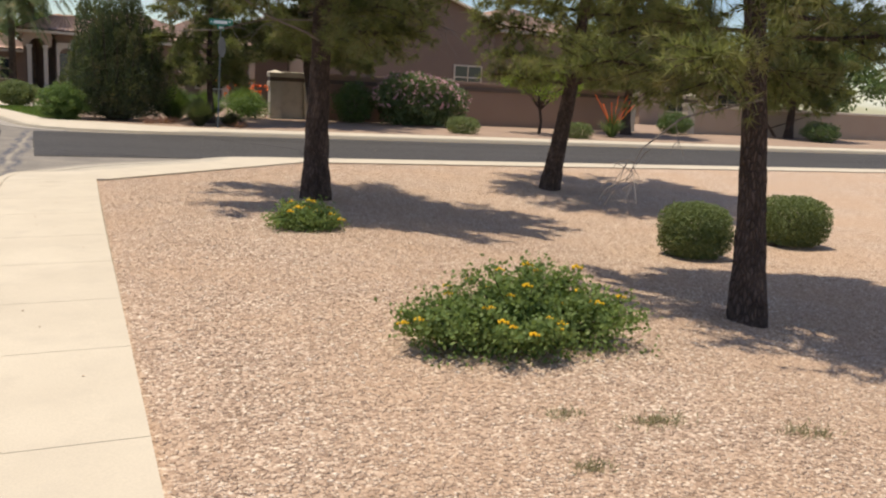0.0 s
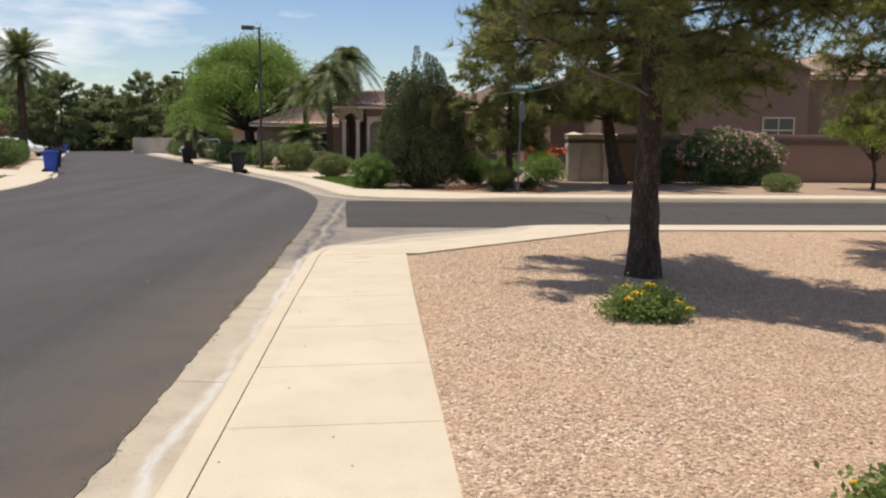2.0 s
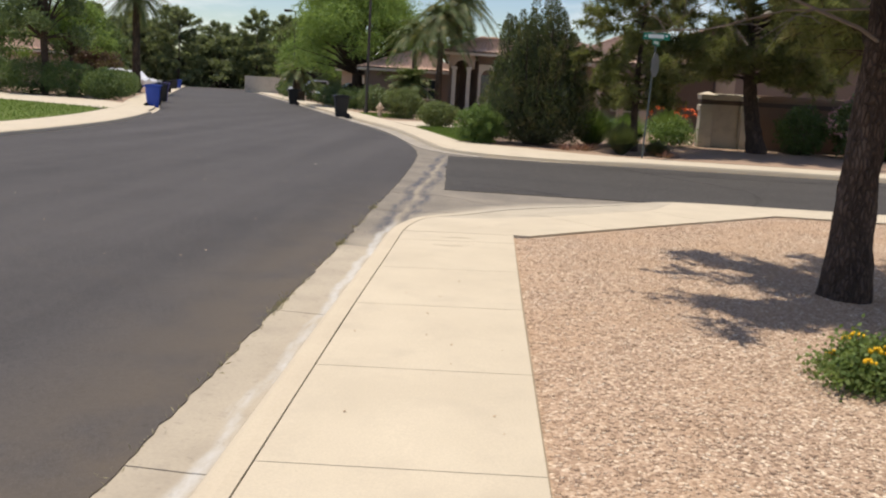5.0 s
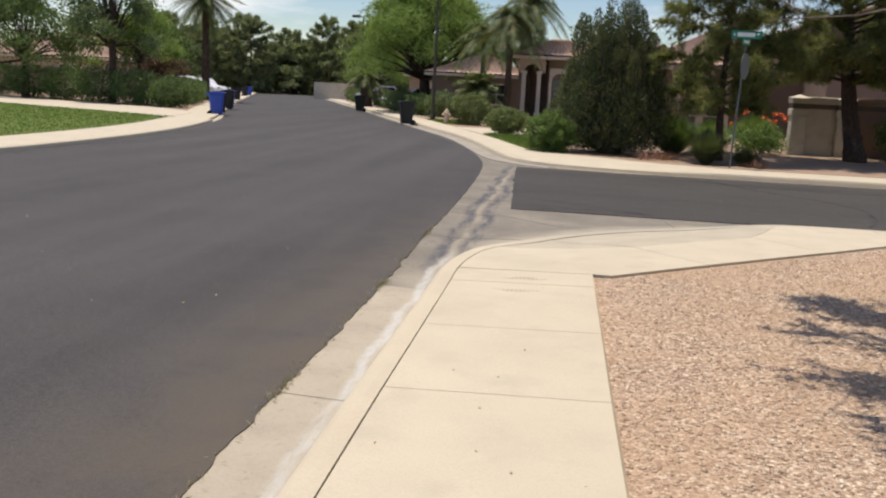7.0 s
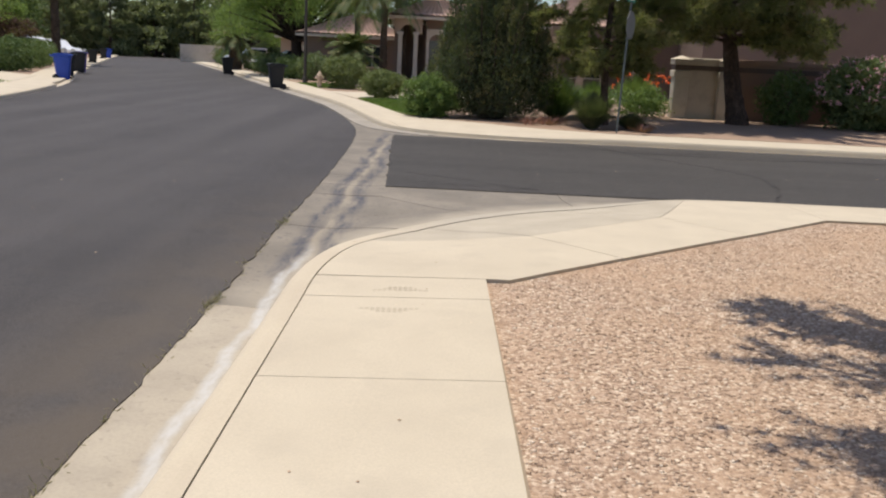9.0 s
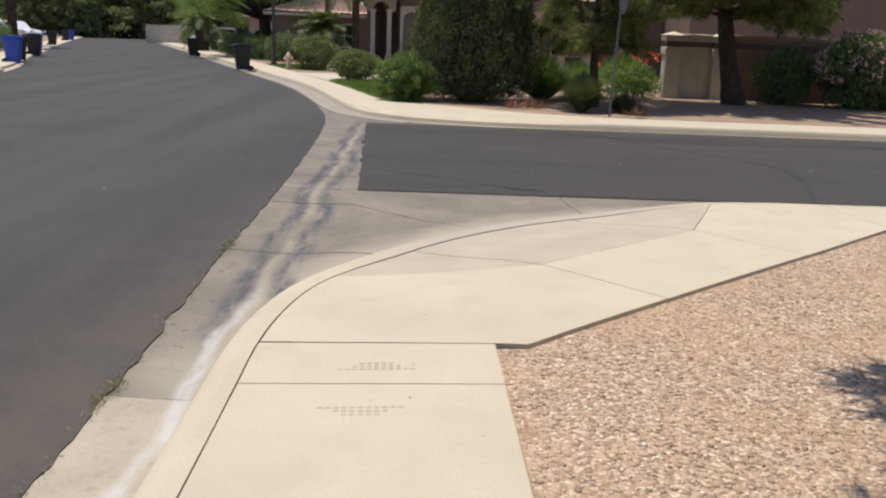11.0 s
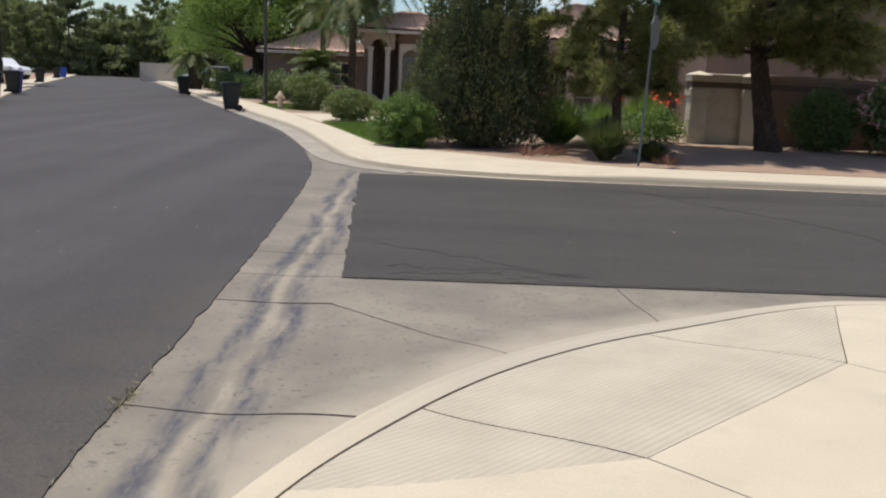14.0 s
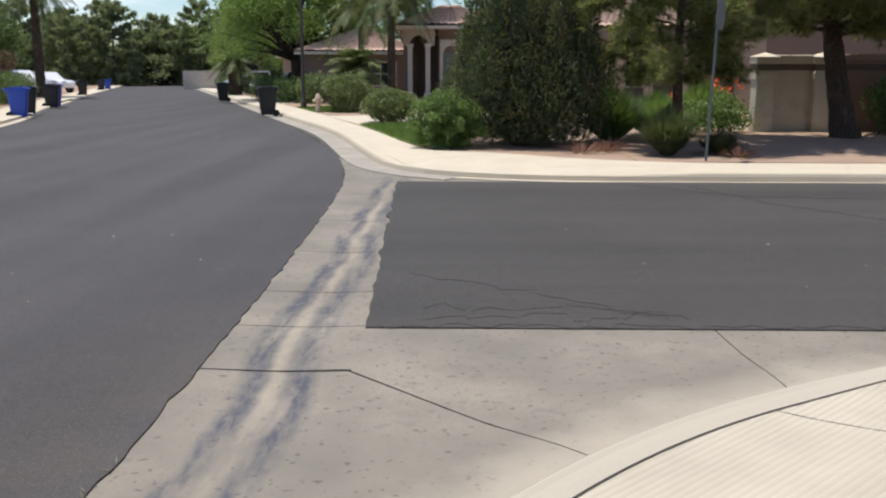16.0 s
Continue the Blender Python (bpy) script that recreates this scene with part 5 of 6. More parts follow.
palm("date_palm", -28.2, 73.0, -0.03, 8.0, 0.32, 3.4, 96, "tall date palm with full crown of fronds", 76, droop=0.32, skirt=0.35, leaflet=0.55)
# pine wood at the street's end
rng_w = np.random.default_rng(99)
for i in range(20):
    px = -76 + i * 2.75 + rng_w.uniform(-1, 1)
    py = 140 + rng_w.uniform(-6, 16) + abs(px + 48) * 0.1
    hh = rng_w.uniform(9.0, 12.6) if i not in (12, 13) else 8.5
    pine("distant_pine", px, py, -0.3, hh, 0.24, rng_w.uniform(4.8, 6.4), 1.0, "broad dark green pine at the end of the street", 200 + i, HAZED, limbs=44, twigs=22, count=7, nlen=0.6, nwid=0.2, gap=0.3)
for i in range(13):
    px = -78 + i * 4.3 + rng_w.uniform(-1.5, 1.5)
    broadleaf("distant_tree", px, 150 + rng_w.uniform(-6, 8), -0.3, rng_w.uniform(7.5, 11.0), 4.4, HAZED, "olive green distant tree among the pines", 4200, 0.55, 380 + i, 0.3, 0.12, 34, 0.75)
for i in range(16):
    px = -125 + i * 6.4 + rng_w.uniform(-2, 2)
    broadleaf("distant_tree", px, 165 + rng_w.uniform(0, 10), -0.3, rng_w.uniform(7, 10), 5.0, HAZED, "dark distant tree behind the street", 2600, 0.7, 300 + i, 0.3, 0.25, 26, 0.6)
for i, (px, py) in enumerate([(30, 60), (37, 52), (44, 58), (41, 44), (50, 48), (28, 66), (15, 72), (2, 76), (-4, 84)]):
    broadleaf("backyard_tree", px, py, -0.1, 6.5 + (i % 3), 3.6, OLEANDER if i % 2 else HEDGE, "green tree behind the houses", 5500, 0.32, 330 + i, 0.2, 0.3, 30, 0.5)

# ---- houses, garden wall ----


def tiled(name, a, b, c, d, parent, pitch=0.30):
    """A roof slope of barrel tiles: eave from a to b, ridge from d to c."""
    a, b, c, d = (np.array(p, float) for p in (a, b, c, d))
    nrm = np.cross(b - a, d - a)
    nrm /= np.linalg.norm(nrm)
    if nrm[2] < 0:
        nrm = -nrm
    w = max(np.linalg.norm(b - a), np.linalg.norm(c - d))
    cols = max(4, int(w / pitch)) * 4
    rows = max(2, int(np.linalg.norm((d + c) / 2 - (a + b) / 2) / 0.42)) * 2
    u = np.linspace(0, 1, cols + 1)
    t = np.repeat(np.linspace(0, 1, rows // 2 + 1), 2)[1:-1]
    wave = np.abs(np.sin(u * np.pi * cols / 4)) * 0.06
    g = np.zeros((len(t), cols + 1, 3))
    for i, s in enumerate(t):
        e0, e1 = a * (1 - s) + d * s, b * (1 - s) + c * s
        lift = 0.05 if i % 2 == 0 else 0.015
        g[i] = e0 + (e1 - e0) * u[:, None] + nrm * (wave + lift)[:, None]
    idx = np.arange(g.shape[0] * g.shape[1]).reshape(g.shape[:2])
    f = np.stack([idx[:-1, :-1], idx[:-1, 1:], idx[1:, 1:], idx[1:, :-1]], -1).reshape(-1, 4)
    ob = piece(name, g.reshape(-1, 3), f, TILE, parent)
    if ob.data.polygons[0].normal.dot(Vector(nrm)) < 0:
        ob.data.flip_normals()
    return ob


def hip_roof(parent, x0, x1, y0, y1, z, rise, over=0.45):
    x0, x1, y0, y1 = x0 - over, x1 + over, y0 - over, y1 + over
    r = min(x1 - x0, y1 - y0) / 2
    if x1 - x0 > y1 - y0:
        p, q = (x0 + r, (y0 + y1) / 2, z + rise), (x1 - r, (y0 + y1) / 2, z + rise)
        tiled("roof", (x0, y0, z), (x1, y0, z), q, p, parent)
        tiled("roof", (x1, y1, z), (x0, y1, z), p, q, parent)
        tiled("roof", (x0, y1, z), (x0, y0, z), p, p, parent)
        tiled("roof", (x1, y0, z), (x1, y1, z), q, q, parent)
    else:
        p, q = ((x0 + x1) / 2, y0 + r, z + rise), ((x0 + x1) / 2, y1 - r, z + rise)
        tiled("roof", (x0, y0, z), (x1, y0, z), p, p, parent)
        tiled("roof", (x1, y1, z), (x0, y1, z), q, q, parent)
        tiled("roof", (x0, y1, z), (x0, y0, z), p, q, parent)
        tiled("roof", (x1, y0, z), (x1, y1, z), q, p, parent)
    part("eave", boxed(None, x0, x1, y0, y1, z - 0.16, z - 0.01), TRIM, parent)


def gable_roof(parent, x0, x1, y0, y1, z, rise, wall, over=0.4):
    m = (x0 + x1) / 2
    k = rise / ((x1 - x0) / 2)
    lo = z - over * k
    tiled("roof", (x0 - over, y1 + over, lo), (x0 - over, y0 - over, lo), (m, y0 - over, z + rise), (m, y1 + over, z + rise), parent)
    tiled("roof", (x1 + over, y0 - over, lo), (x1 + over, y1 + over, lo), (m, y1 + over, z + rise), (m, y0 - over, z + rise), parent)
    bm = bmesh.new()
    vs = [bm.verts.new(p) for p in ((x0, y0, z), (x1, y0, z), (m, y0, z + rise - 0.05), (x0, y1, z), (x1, y1, z), (m, y1, z + rise - 0.05))]
    for q in ((0, 1, 2), (5, 4, 3), (0, 2, 5, 3), (1, 4, 5, 2), (0, 3, 4, 1)):
        bm.faces.new([vs[i] for i in q])
    part("gable", bm, wall, parent)
    for s, xe in ((-1, x0 - over), (1, x1 + over)):
        v, f = tube([(xe, y0 - over, lo - 0.02), (m, y0 - over, z + rise - 0.02)], [0.09, 0.09], 4)
        piece("barge_board", v, f, TRIM, parent)


def window(parent, x0, x1, y, z0, z1, split=True):
    """A framed window in a wall that faces -y."""
    win = part("window", boxed(None, x0, x1, y - 0.03, y + 0.05, z0, z1), GLASS, parent, "dark glazed window")
    for d in ((x0 - 0.08, x1 + 0.08, z0 - 0.08, z0), (x0 - 0.08, x1 + 0.08, z1, z1 + 0.08), (x0 - 0.08, x0, z0, z1), (x1, x1 + 0.08, z0, z1)):
        part("frame", boxed(None, d[0], d[1], y - 0.07, y + 0.02, d[2], d[3]), TRIM, win)
    if split:
        part("mullion", boxed(None, (x0 + x1) / 2 - 0.03, (x0 + x1) / 2 + 0.03, y - 0.06, y, z0, z1), TRIM, win)
        part("transom", boxed(None, x0, x1, y - 0.055, y, z0 + (z1 - z0) * 0.48, z0 + (z1 - z0) * 0.54), TRIM, win)


def column(parent, x, y, z0, z1, r=0.14, mat=None):
    mat = mat or STUCCO_GREY
    col = part("column", boxed(None, x - r, x + r, y - r, y + r, z0, z1, bevel=0.03), mat, parent)
    part("column_base", boxed(None, x - r * 1.5, x + r * 1.5, y - r * 1.5, y + r * 1.5, z0, z0 + 0.28, bevel=0.03), mat, col)
    part("column_cap", boxed(None, x - r * 1.4, x + r * 1.4, y - r * 1.4, y + r * 1.4, z1 - 0.16, z1, bevel=0.03), mat, col)


def arch_wall(parent, x0, x1, y, z0, z1, half, spring, mat, depth=0.35):
    """A wall panel with one round-headed opening."""
    m = (x0 + x1) / 2
    pts = [(x0, z0), (m - half, z0), (m - half, spring)]
    pts += [(m - half * math.cos(a), spring + half * math.sin(a)) for a in np.linspace(0, math.pi, 13)[1:-1]]
    pts += [(m + half, spring), (m + half, z0), (x1, z0), (x1, z1), (x0, z1)]
    bm = bmesh.new()
    f = bm.faces.new([bm.verts.new((px, y, pz)) for px, pz in pts])
    r = bmesh.ops.extrude_face_region(bm, geom=[f])
    bmesh.ops.translate(bm, vec=(0, depth, 0), verts=[e for e in r["geom"] if isinstance(e, bmesh.types.BMVert)])
    bmesh.ops.triangulate(bm, faces=[q for q in bm.faces if len(q.verts) > 4])
    bmesh.ops.recalc_face_normals(bm, faces=bm.faces)
    part("arch", bm, mat, parent)


h1 = thing("house", 15, 52, -0.05, "two-storey taupe stucco house with salmon tile roof", "house")
part("wall", boxed(None, 11.3, 22.4, 47.2, 60, -0.1, 5.45), STUCCO, h1)
gable_roof(h1, 11.3, 22.4, 47.2, 60, 5.45, 1.95, STUCCO)
part("wall", boxed(None, 22.4, 29.5, 49.0, 60, -0.1, 5.2), STUCCO, h1)
hip_roof(h1, 22.4, 29.5, 49.0, 60, 5.2, 1.6)
part("wall", boxed(None, 3.6, 11.3, 51.5, 60, -0.1, 3.3), STUCCO, h1)
hip_roof(h1, 3.6, 11.3, 51.5, 60, 3.3, 1.9)
window(h1, 20.0, 21.6, 47.2, 1.6, 2.85)
for cxp in (5.2, 6.35, 7.5, 8.9):
    column(h1, cxp, 49.6, -0.05, 2.75, 0.17, STUCCO_TAN)
part("porch_beam", boxed(None, 4.9, 9.2, 49.35, 49.85, 2.75, 3.2), STUCCO, h1)
part("porch_roof", boxed(None, 4.9, 9.2, 49.85, 51.5, 3.0, 3.2), STUCCO, h1)
window(h1, 6.2, 7.6, 51.5, 0.9, 2.3)

h2 = thing("house", 1, 60, 0, "single-storey brown house with arched columned entry", "house")
part("wall", boxed(None, -2.6, 9.0, 58.6, 70, -0.1, 3.5), STUCCO, h2)
hip_roof(h2, -2.6, 9.0, 58.6, 70, 3.5, 2.0)
part("wall", boxed(None, -8.6, -2.6, 62.5, 72, -0.1, 2.7), STUCCO, h2)
hip_roof(h2, -8.6, -2.6, 62.5, 72, 2.7, 1.4)
window(h2, -5.2, -3.6, 62.5, 0.9, 2.1)
part("plinth", boxed(None, -2.9, 0.5, 55.6, 58.6, -0.1, 0.35, bevel=0.02), STUCCO_TAN, h2)
for cxp in (-2.42, -1.58):
    column(h2, cxp, 55.95, 0.35, 2.9, 0.115, TRIM)
arch_wall(h2, -2.75, -1.25, 55.85, 2.8, 3.7, 0.42, 2.85, STUCCO_TAN)
part("entry_wall", boxed(None, -2.75, -2.5, 56.2, 58.6, 0.35, 3.7), STUCCO, h2)
part("entry_wall", boxed(None, -1.1, 1.6, 56.4, 58.6, -0.1, 3.6), STUCCO, h2)
part("entry_back", boxed(None, -2.5, -1.1, 58.2, 58.5, 0.35, 3.7), STUCCO, h2)
hip_roof(h2, -2.75, 1.6, 55.9, 59.5, 3.72, 1.0, 0.3)
aw = part("window", boxed(None, -0.85, -0.05, 56.34, 56.42, 0.9, 2.5), GLASS, h2, "arched window with pale surround")
arch_wall(aw, -1.02, 0.12, 56.28, 0.85, 3.1, 0.42, 2.4, TRIM, 0.1)
h3 = thing("house", -8, 82, 0, "tan stucco house with tile roof beyond the mesquite", "house")
part("wall", boxed(None, -13.0, -3.5, 79, 90, -0.1, 2.8), STUCCO_TAN, h3)
hip_roof(h3, -13.0, -3.5, 79, 90, 2.8, 1.9)
part("garage_door", boxed(None, -11.8, -8.6, 78.9, 79.1, -0.05, 2.2), STUCCO_GREY, h3)
window(h3, -7.2, -5.6, 79, 0.9, 2.1)
h4 = thing("house", -38, 72, 0, "low tan house with tile roof behind hedges", "house")
part("wall", boxed(None, -46, -33.5, 68, 80, -0.1, 2.7), STUCCO_TAN, h4)
hip_roof(h4, -46, -33.5, 68, 80, 2.7, 2.0)
window(h4, -37.5, -35.8, 68, 0.9, 2.1)
h5 = thing("house", 38, 56, 0, "beige house seen through the pines", "house")
part("wall", boxed(None, 33, 46, 47.5, 60, -0.1, 3.0), STUCCO_TAN, h5)
hip_roof(h5, 33, 46, 47.5, 60, 3.0, 2.0)
window(h5, 35, 36.6, 47.5, 0.9, 2.1)
window(h5, 39, 40.6, 47.5, 0.9, 2.1)

wall = structure(new("garden_wall"), "brown stucco garden wall with darker band and cap", "wall")
part("wall_panel", boxed(None, 8.95, 24.0, 35.65, 35.85, -0.05, 1.69), STUCCO_WALL, wall)
part("wall_cap", boxed(None, 8.95, 24.0, 35.60, 35.90, 1.69, 1.85, bevel=0.02), STUCCO_WALL, wall)
part("wall_panel", boxed(None, 7.55, 8.6, 35.72, 35.86, -0.05, 1.60), STUCCO_GREY, wall)
part("wall_band", boxed(None, 7.5, 24.0, 35.585, 35.70, 1.46, 1.61), BAND, wall)
part("wall_cap", boxed(None, 7.55, 8.6, 35.56, 35.92, 1.61, 1.83, bevel=0.03), STUCCO_GREY, wall)


def pillar(x, y, w=0.46, h=1.70):
    p = structure(new("wall_pillar"), "grey-beige stucco pillar with banded top and pyramid cap", "pillar")
    part("shaft", boxed(None, x - w / 2, x + w / 2, y - w / 2, y + w / 2, -0.05, h, bevel=0.03), STUCCO_GREY, p)
    part("collar", boxed(None, x - w / 2 - 0.04, x + w / 2 + 0.04, y - w / 2 - 0.04, y + w / 2 + 0.04, h * 0.72, h * 0.84, bevel=0.025), STUCCO_GREY, p)
    part("band", boxed(None, x - w / 2 - 0.015, x + w / 2 + 0.015, y - w / 2 - 0.015, y + w / 2 + 0.015, h * 0.855, h * 0.945), BAND, p)
    part("cap_block", boxed(None, x - w / 2 - 0.05, x + w / 2 + 0.05, y - w / 2 - 0.05, y + w / 2 + 0.05, h * 0.95, h + 0.08, bevel=0.02), STUCCO_GREY, p)
    bm = bmesh.new()
    e = w / 2 + 0.07
    vs = [bm.verts.new(q) for q in ((x - e, y - e, h + 0.08), (x + e, y - e, h + 0.08), (x + e, y + e, h + 0.08), (x - e, y + e, h + 0.08), (x, y, h + 0.19))]
    for q in ((0, 1, 4), (1, 2, 4), (2, 3, 4), (3, 0, 4), (3, 2, 1, 0)):
        bm.faces.new([vs[i] for i in q])
    part("cap", bm, CAPSTONE, p)


pillar(7.38, 35.72)
pillar(8.78, 35.72)
pillar(24.2, 35.7)
pillar(27.6, 35.6)
gw = structure(new("garden_wall_east"), "beige stucco wall beyond the gate", "wall")
part("wall_panel", boxed(None, 27.85, 45.0, 35.5, 35.7, -0.05, 1.25), STUCCO_TAN, gw)
part("wall_cap", boxed(None, 27.85, 45.0, 35.45, 35.75, 1.25, 1.38, bevel=0.02), CAPSTONE, gw)
# low white planter wall that slopes to the pillar
v, f = tube([(4.2, 41.5, 0.42), (5.5, 40.0, 0.42), (6.4, 38.0, 0.25), (7.05, 36.0, 0.02)], [0.05, 0.055, 0.06, 0.06], 6)
tagged(piece("planter_kerb", v, f, CAPSTONE), "low pale sloping garden edging by the pillar", "edging")
bw = structure(new("block_wall"), "grey-beige block wall at the street's bend", "wall")
part("wall_panel", boxed(pose(-28.5, 113, 0, 0, 0, 15), -2.4, 2.4, -0.15, 0.15, -0.1, 1.9), STUCCO_GREY, bw)
part("wall_panel", boxed(pose(-26.1, 113.6, 0, 0, 0, 105), -0.1, 6.0, -0.15, 0.15, -0.1, 1.9), STUCCO_GREY, bw)

# driveway and lawns on the east side
flat_poly("east_driveway", [(-3.15, 40.3), (-4.85, 45.6), (-1.4, 47.0), (3.5, 48.5), (3.5, 43.5), (-0.5, 42.9)], -0.022, CONCRETE, "pale concrete driveway to the columned house", "driveway", thick=0.05)
flat_poly("east_driveway", [(-9.3, 59.5), (-11.6, 66.0), (-8.9, 67.5), (-6.4, 62.4)], -0.022, CONCRETE, "pale concrete driveway under the mesquite", "driveway", thick=0.05)


def grass_patch(name, pts, n, seed, label, h=0.05):
    """A lawn: soil and blades of grass."""
    rng = np.random.default_rng(seed)
    flat_poly(name, pts, -0.02, LAWN, label, "lawn", thick=0.05)
    p = np.array(pts)
    q = np.stack([rng.uniform(p[:, 0].min(), p[:, 0].max(), n * 3), rng.uniform(p[:, 1].min(), p[:, 1].max(), n * 3)], 1)
    ins = np.zeros(len(q), bool)
    for (xa, ya), (xb, yb) in zip(pts, pts[1:] + pts[:1]):
        hit = (ya > q[:, 1]) != (yb > q[:, 1])
        ins ^= hit & (q[:, 0] < (xb - xa) * (q[:, 1] - ya) / (yb - ya + 1e-12) + xa)
    q = q[ins][:n]
    v, f = leaves(np.c_[q, np.full(len(q), -0.02)], h * 1.6, 0.02, rng.normal(0, 0.35, (len(q), 3)) + (0, 0, 1.0))
    tagged(piece(name + "_blades", v, f, GRASS), "short green grass blades", "grass", "", "stuff")


grass_patch("east_lawn", [(-0.95, 32.0), (-1.6, 34.2), (-2.35, 37.3), (-3.05, 39.9), (-1.0, 40.6), (-0.6, 36.0), (0.2, 32.2)], 9000, 5, "small strip of green lawn by the walk")
grass_patch("lamp_lawn", [(-5.8, 48.6), (-7.6, 54.2), (-5.6, 55.0), (-4.2, 50.4)], 6000, 6, "small green lawn round the lamp post")
rng_l = np.random.default_rng(8)
lx, ly = rng_l.uniform(-28, -12.9, 30000), rng_l.uniform(18, 44, 30000)
edge = np.interp(ly, [p[1] for p in lawn_edge], [p[0] for p in lawn_edge])
ok = (lx < edge - 0.05) & (ly < 40.4 + (-17.0 - lx) * 0.42)
v, f = leaves(np.c_[lx[ok], ly[ok], np.full(ok.sum(), -0.012)], 0.07, 0.03, rng_l.normal(0, 0.35, (int(ok.sum()), 3)) + (0, 0, 1.0))
tagged(piece("lawn_blades", v, f, GRASS), "mown grass blades of the corner lawn", "grass", "", "stuff")

# ---- street furniture ----


def wheelie_bin(x, y, turn, body, label, group="bins put out at the kerb"):
    m = pose(x, y, -0.15, 0, 0, turn) @ Matrix.Diagonal((1.05, 1.05, 1.06, 1))
    ob = thing("wheelie_bin", x, y, -0.15, label, "trash bin", group, turn)
    bm = bmesh.new()
    secs = [(0.06, 0.21, 0.24), (0.5, 0.25, 0.285), (0.93, 0.29, 0.33), (0.95, 0.315, 0.355), (1.0, 0.315, 0.355)]
    rings = []
    for z, hx, hy in secs:
        c = 0.05
        pts = [(-hx + c, -hy), (hx - c, -hy), (hx, -hy + c), (hx, hy - c), (hx - c, hy), (-hx + c, hy), (-hx, hy - c), (-hx, -hy + c)]
        rings.append([bm.verts.new(m @ Vector((px, py, z))) for px, py in pts])
    for r0, r1 in zip(rings[:-1], rings[1:]):
        for i in range(8):
            bm.faces.new([r0[i], r0[(i + 1) % 8], r1[(i + 1) % 8], r1[i]])
    bm.faces.new(rings[0][::-1])
    bm.faces.new(rings[-1])
    part("body", bm, body, ob)
    bm = bmesh.new()
    prof = [(-0.40, 1.0), (-0.40, 1.03), (-0.2, 1.075), (0.12, 1.085), (0.34, 1.05), (0.37, 1.0)]
    a = [bm.verts.new(m @ Vector((-0.33, py, pz))) for py, pz in prof]
    b = [bm.verts.new(m @ Vector((0.33, py, pz))) for py, pz in prof]
    for i in range(len(prof)):
        k = (i + 1) % len(prof)
        bm.faces.new([a[i], b[i], b[k], a[k]])
    bm.faces.new(a)
    bm.faces.new(b[::-1])
    bmesh.ops.recalc_face_normals(bm, faces=bm.faces)
    part("lid", bm, body, ob)
    v, f = tube([m @ Vector((-0.28, 0.36, 0.93)), m @ Vector((-0.28, 0.45, 1.0)), m @ Vector((0.28, 0.45, 1.0)), m @ Vector((0.28, 0.36, 0.93))], [0.02] * 4, 6)
    piece("handle", v, f, body, ob)
    for s in (-1, 1):
        v, f = tube([m @ Vector((s * 0.25, 0.27, 0.13)), m @ Vector((s * 0.31, 0.27, 0.13))], [0.13, 0.13], 14)
        piece("wheel", v, f, RUBBER, ob)
    return ob


K = "black wheeled trash bin with lid at the kerb"
U = "blue wheeled recycling bin with lid at the kerb"
wheelie_bin(-7.53, 47.93, -70, BLACKPL, K)
wheelie_bin(-14.30, 66.88, -70, BLACKPL, K)
wheelie_bin(-30.04, 114.86, -70, BLACKPL, K)
wheelie_bin(-16.17, 45.72, 110, BLUE, U)
wheelie_bin(-16.84, 47.74, 112, BLACKPL, K)
wheelie_bin(-19.48, 55.53, 110, BLACKPL, K)
wheelie_bin(-19.91, 56.78, 108, PURPLE, "violet-blue wheeled bin with lid at the kerb")
wheelie_bin(-27.74, 78.51, 110, BLACKPL, K)
wheelie_bin(-35.41, 100.92, 110, BLACKPL, K)
wheelie_bin(-37.04, 106.68, 108, BLUE, U)


def street_lamp(x, y, h, turn):
    ob = thing("street_lamp", x, y, -0.03, "dark bronze street lamp post with box head", "street lamp", "", turn)
    v, f = tube([(x, y, -0.05), (x, y, 0.3), (x, y, 0.32), (x, y, h)], [0.13, 0.13, 0.085, 0.055], 12)
    piece("pole", v, f, POLE, ob)
    m = pose(x, y, h, 0, 0, turn)
    part("arm", boxed(m, -0.35, 0.05, -0.04, 0.04, -0.1, -0.02), POLE, ob)
    part("lamp_head", boxed(m, -1.0, -0.3, -0.19, 0.19, -0.13, 0.06, bevel=0.03), POLE, ob)
    part("lens", boxed(m, -0.94, -0.36, -0.15, 0.15, -0.15, -0.125), GLASS, ob)


street_lamp(-7.05, 53.2, 7.95, 15)
street_lamp(-18.3, 84.3, 7.75, 15)

sgn = thing("street_sign", 4.20, 29.0, -0.03, "galvanised pole with green street name plates and stop sign back", "street sign")
v, f = tube([(4.20, 29.0, -0.1), (4.28, 29.0, 3.05)], [0.023, 0.023], 8)
piece("pole", v, f, GALV, sgn)
m = pose(4.28, 29.0, 3.26, 0, 0, 3)
bl = part("name_plate", boxed(m, -0.36, 0.36, -0.006, 0.006, -0.09, 0.09), SIGNGREEN, sgn, "green street name plate with pale bars")
for bx0, bx1, bz0, bz1 in ((-0.32, -0.28, -0.03, 0.03), (-0.23, 0.20, -0.05, 0.05), (0.24, 0.30, 0.0, 0.045)):
    part("letter_bar", boxed(m, bx0, bx1, -0.009, 0.009, bz0, bz1), WHITE, bl)
m = pose(4.28, 29.0, 3.09, 0, 0, 62)
bl = part("name_plate", boxed(m, -0.30, 0.30, -0.006, 0.006, -0.075, 0.075), SIGNGREEN, sgn, "green cross street name plate")
part("letter_bar", boxed(m, -0.2, 0.2, -0.009, 0.009, -0.035, 0.035), WHITE, bl)
bm = bmesh.new()
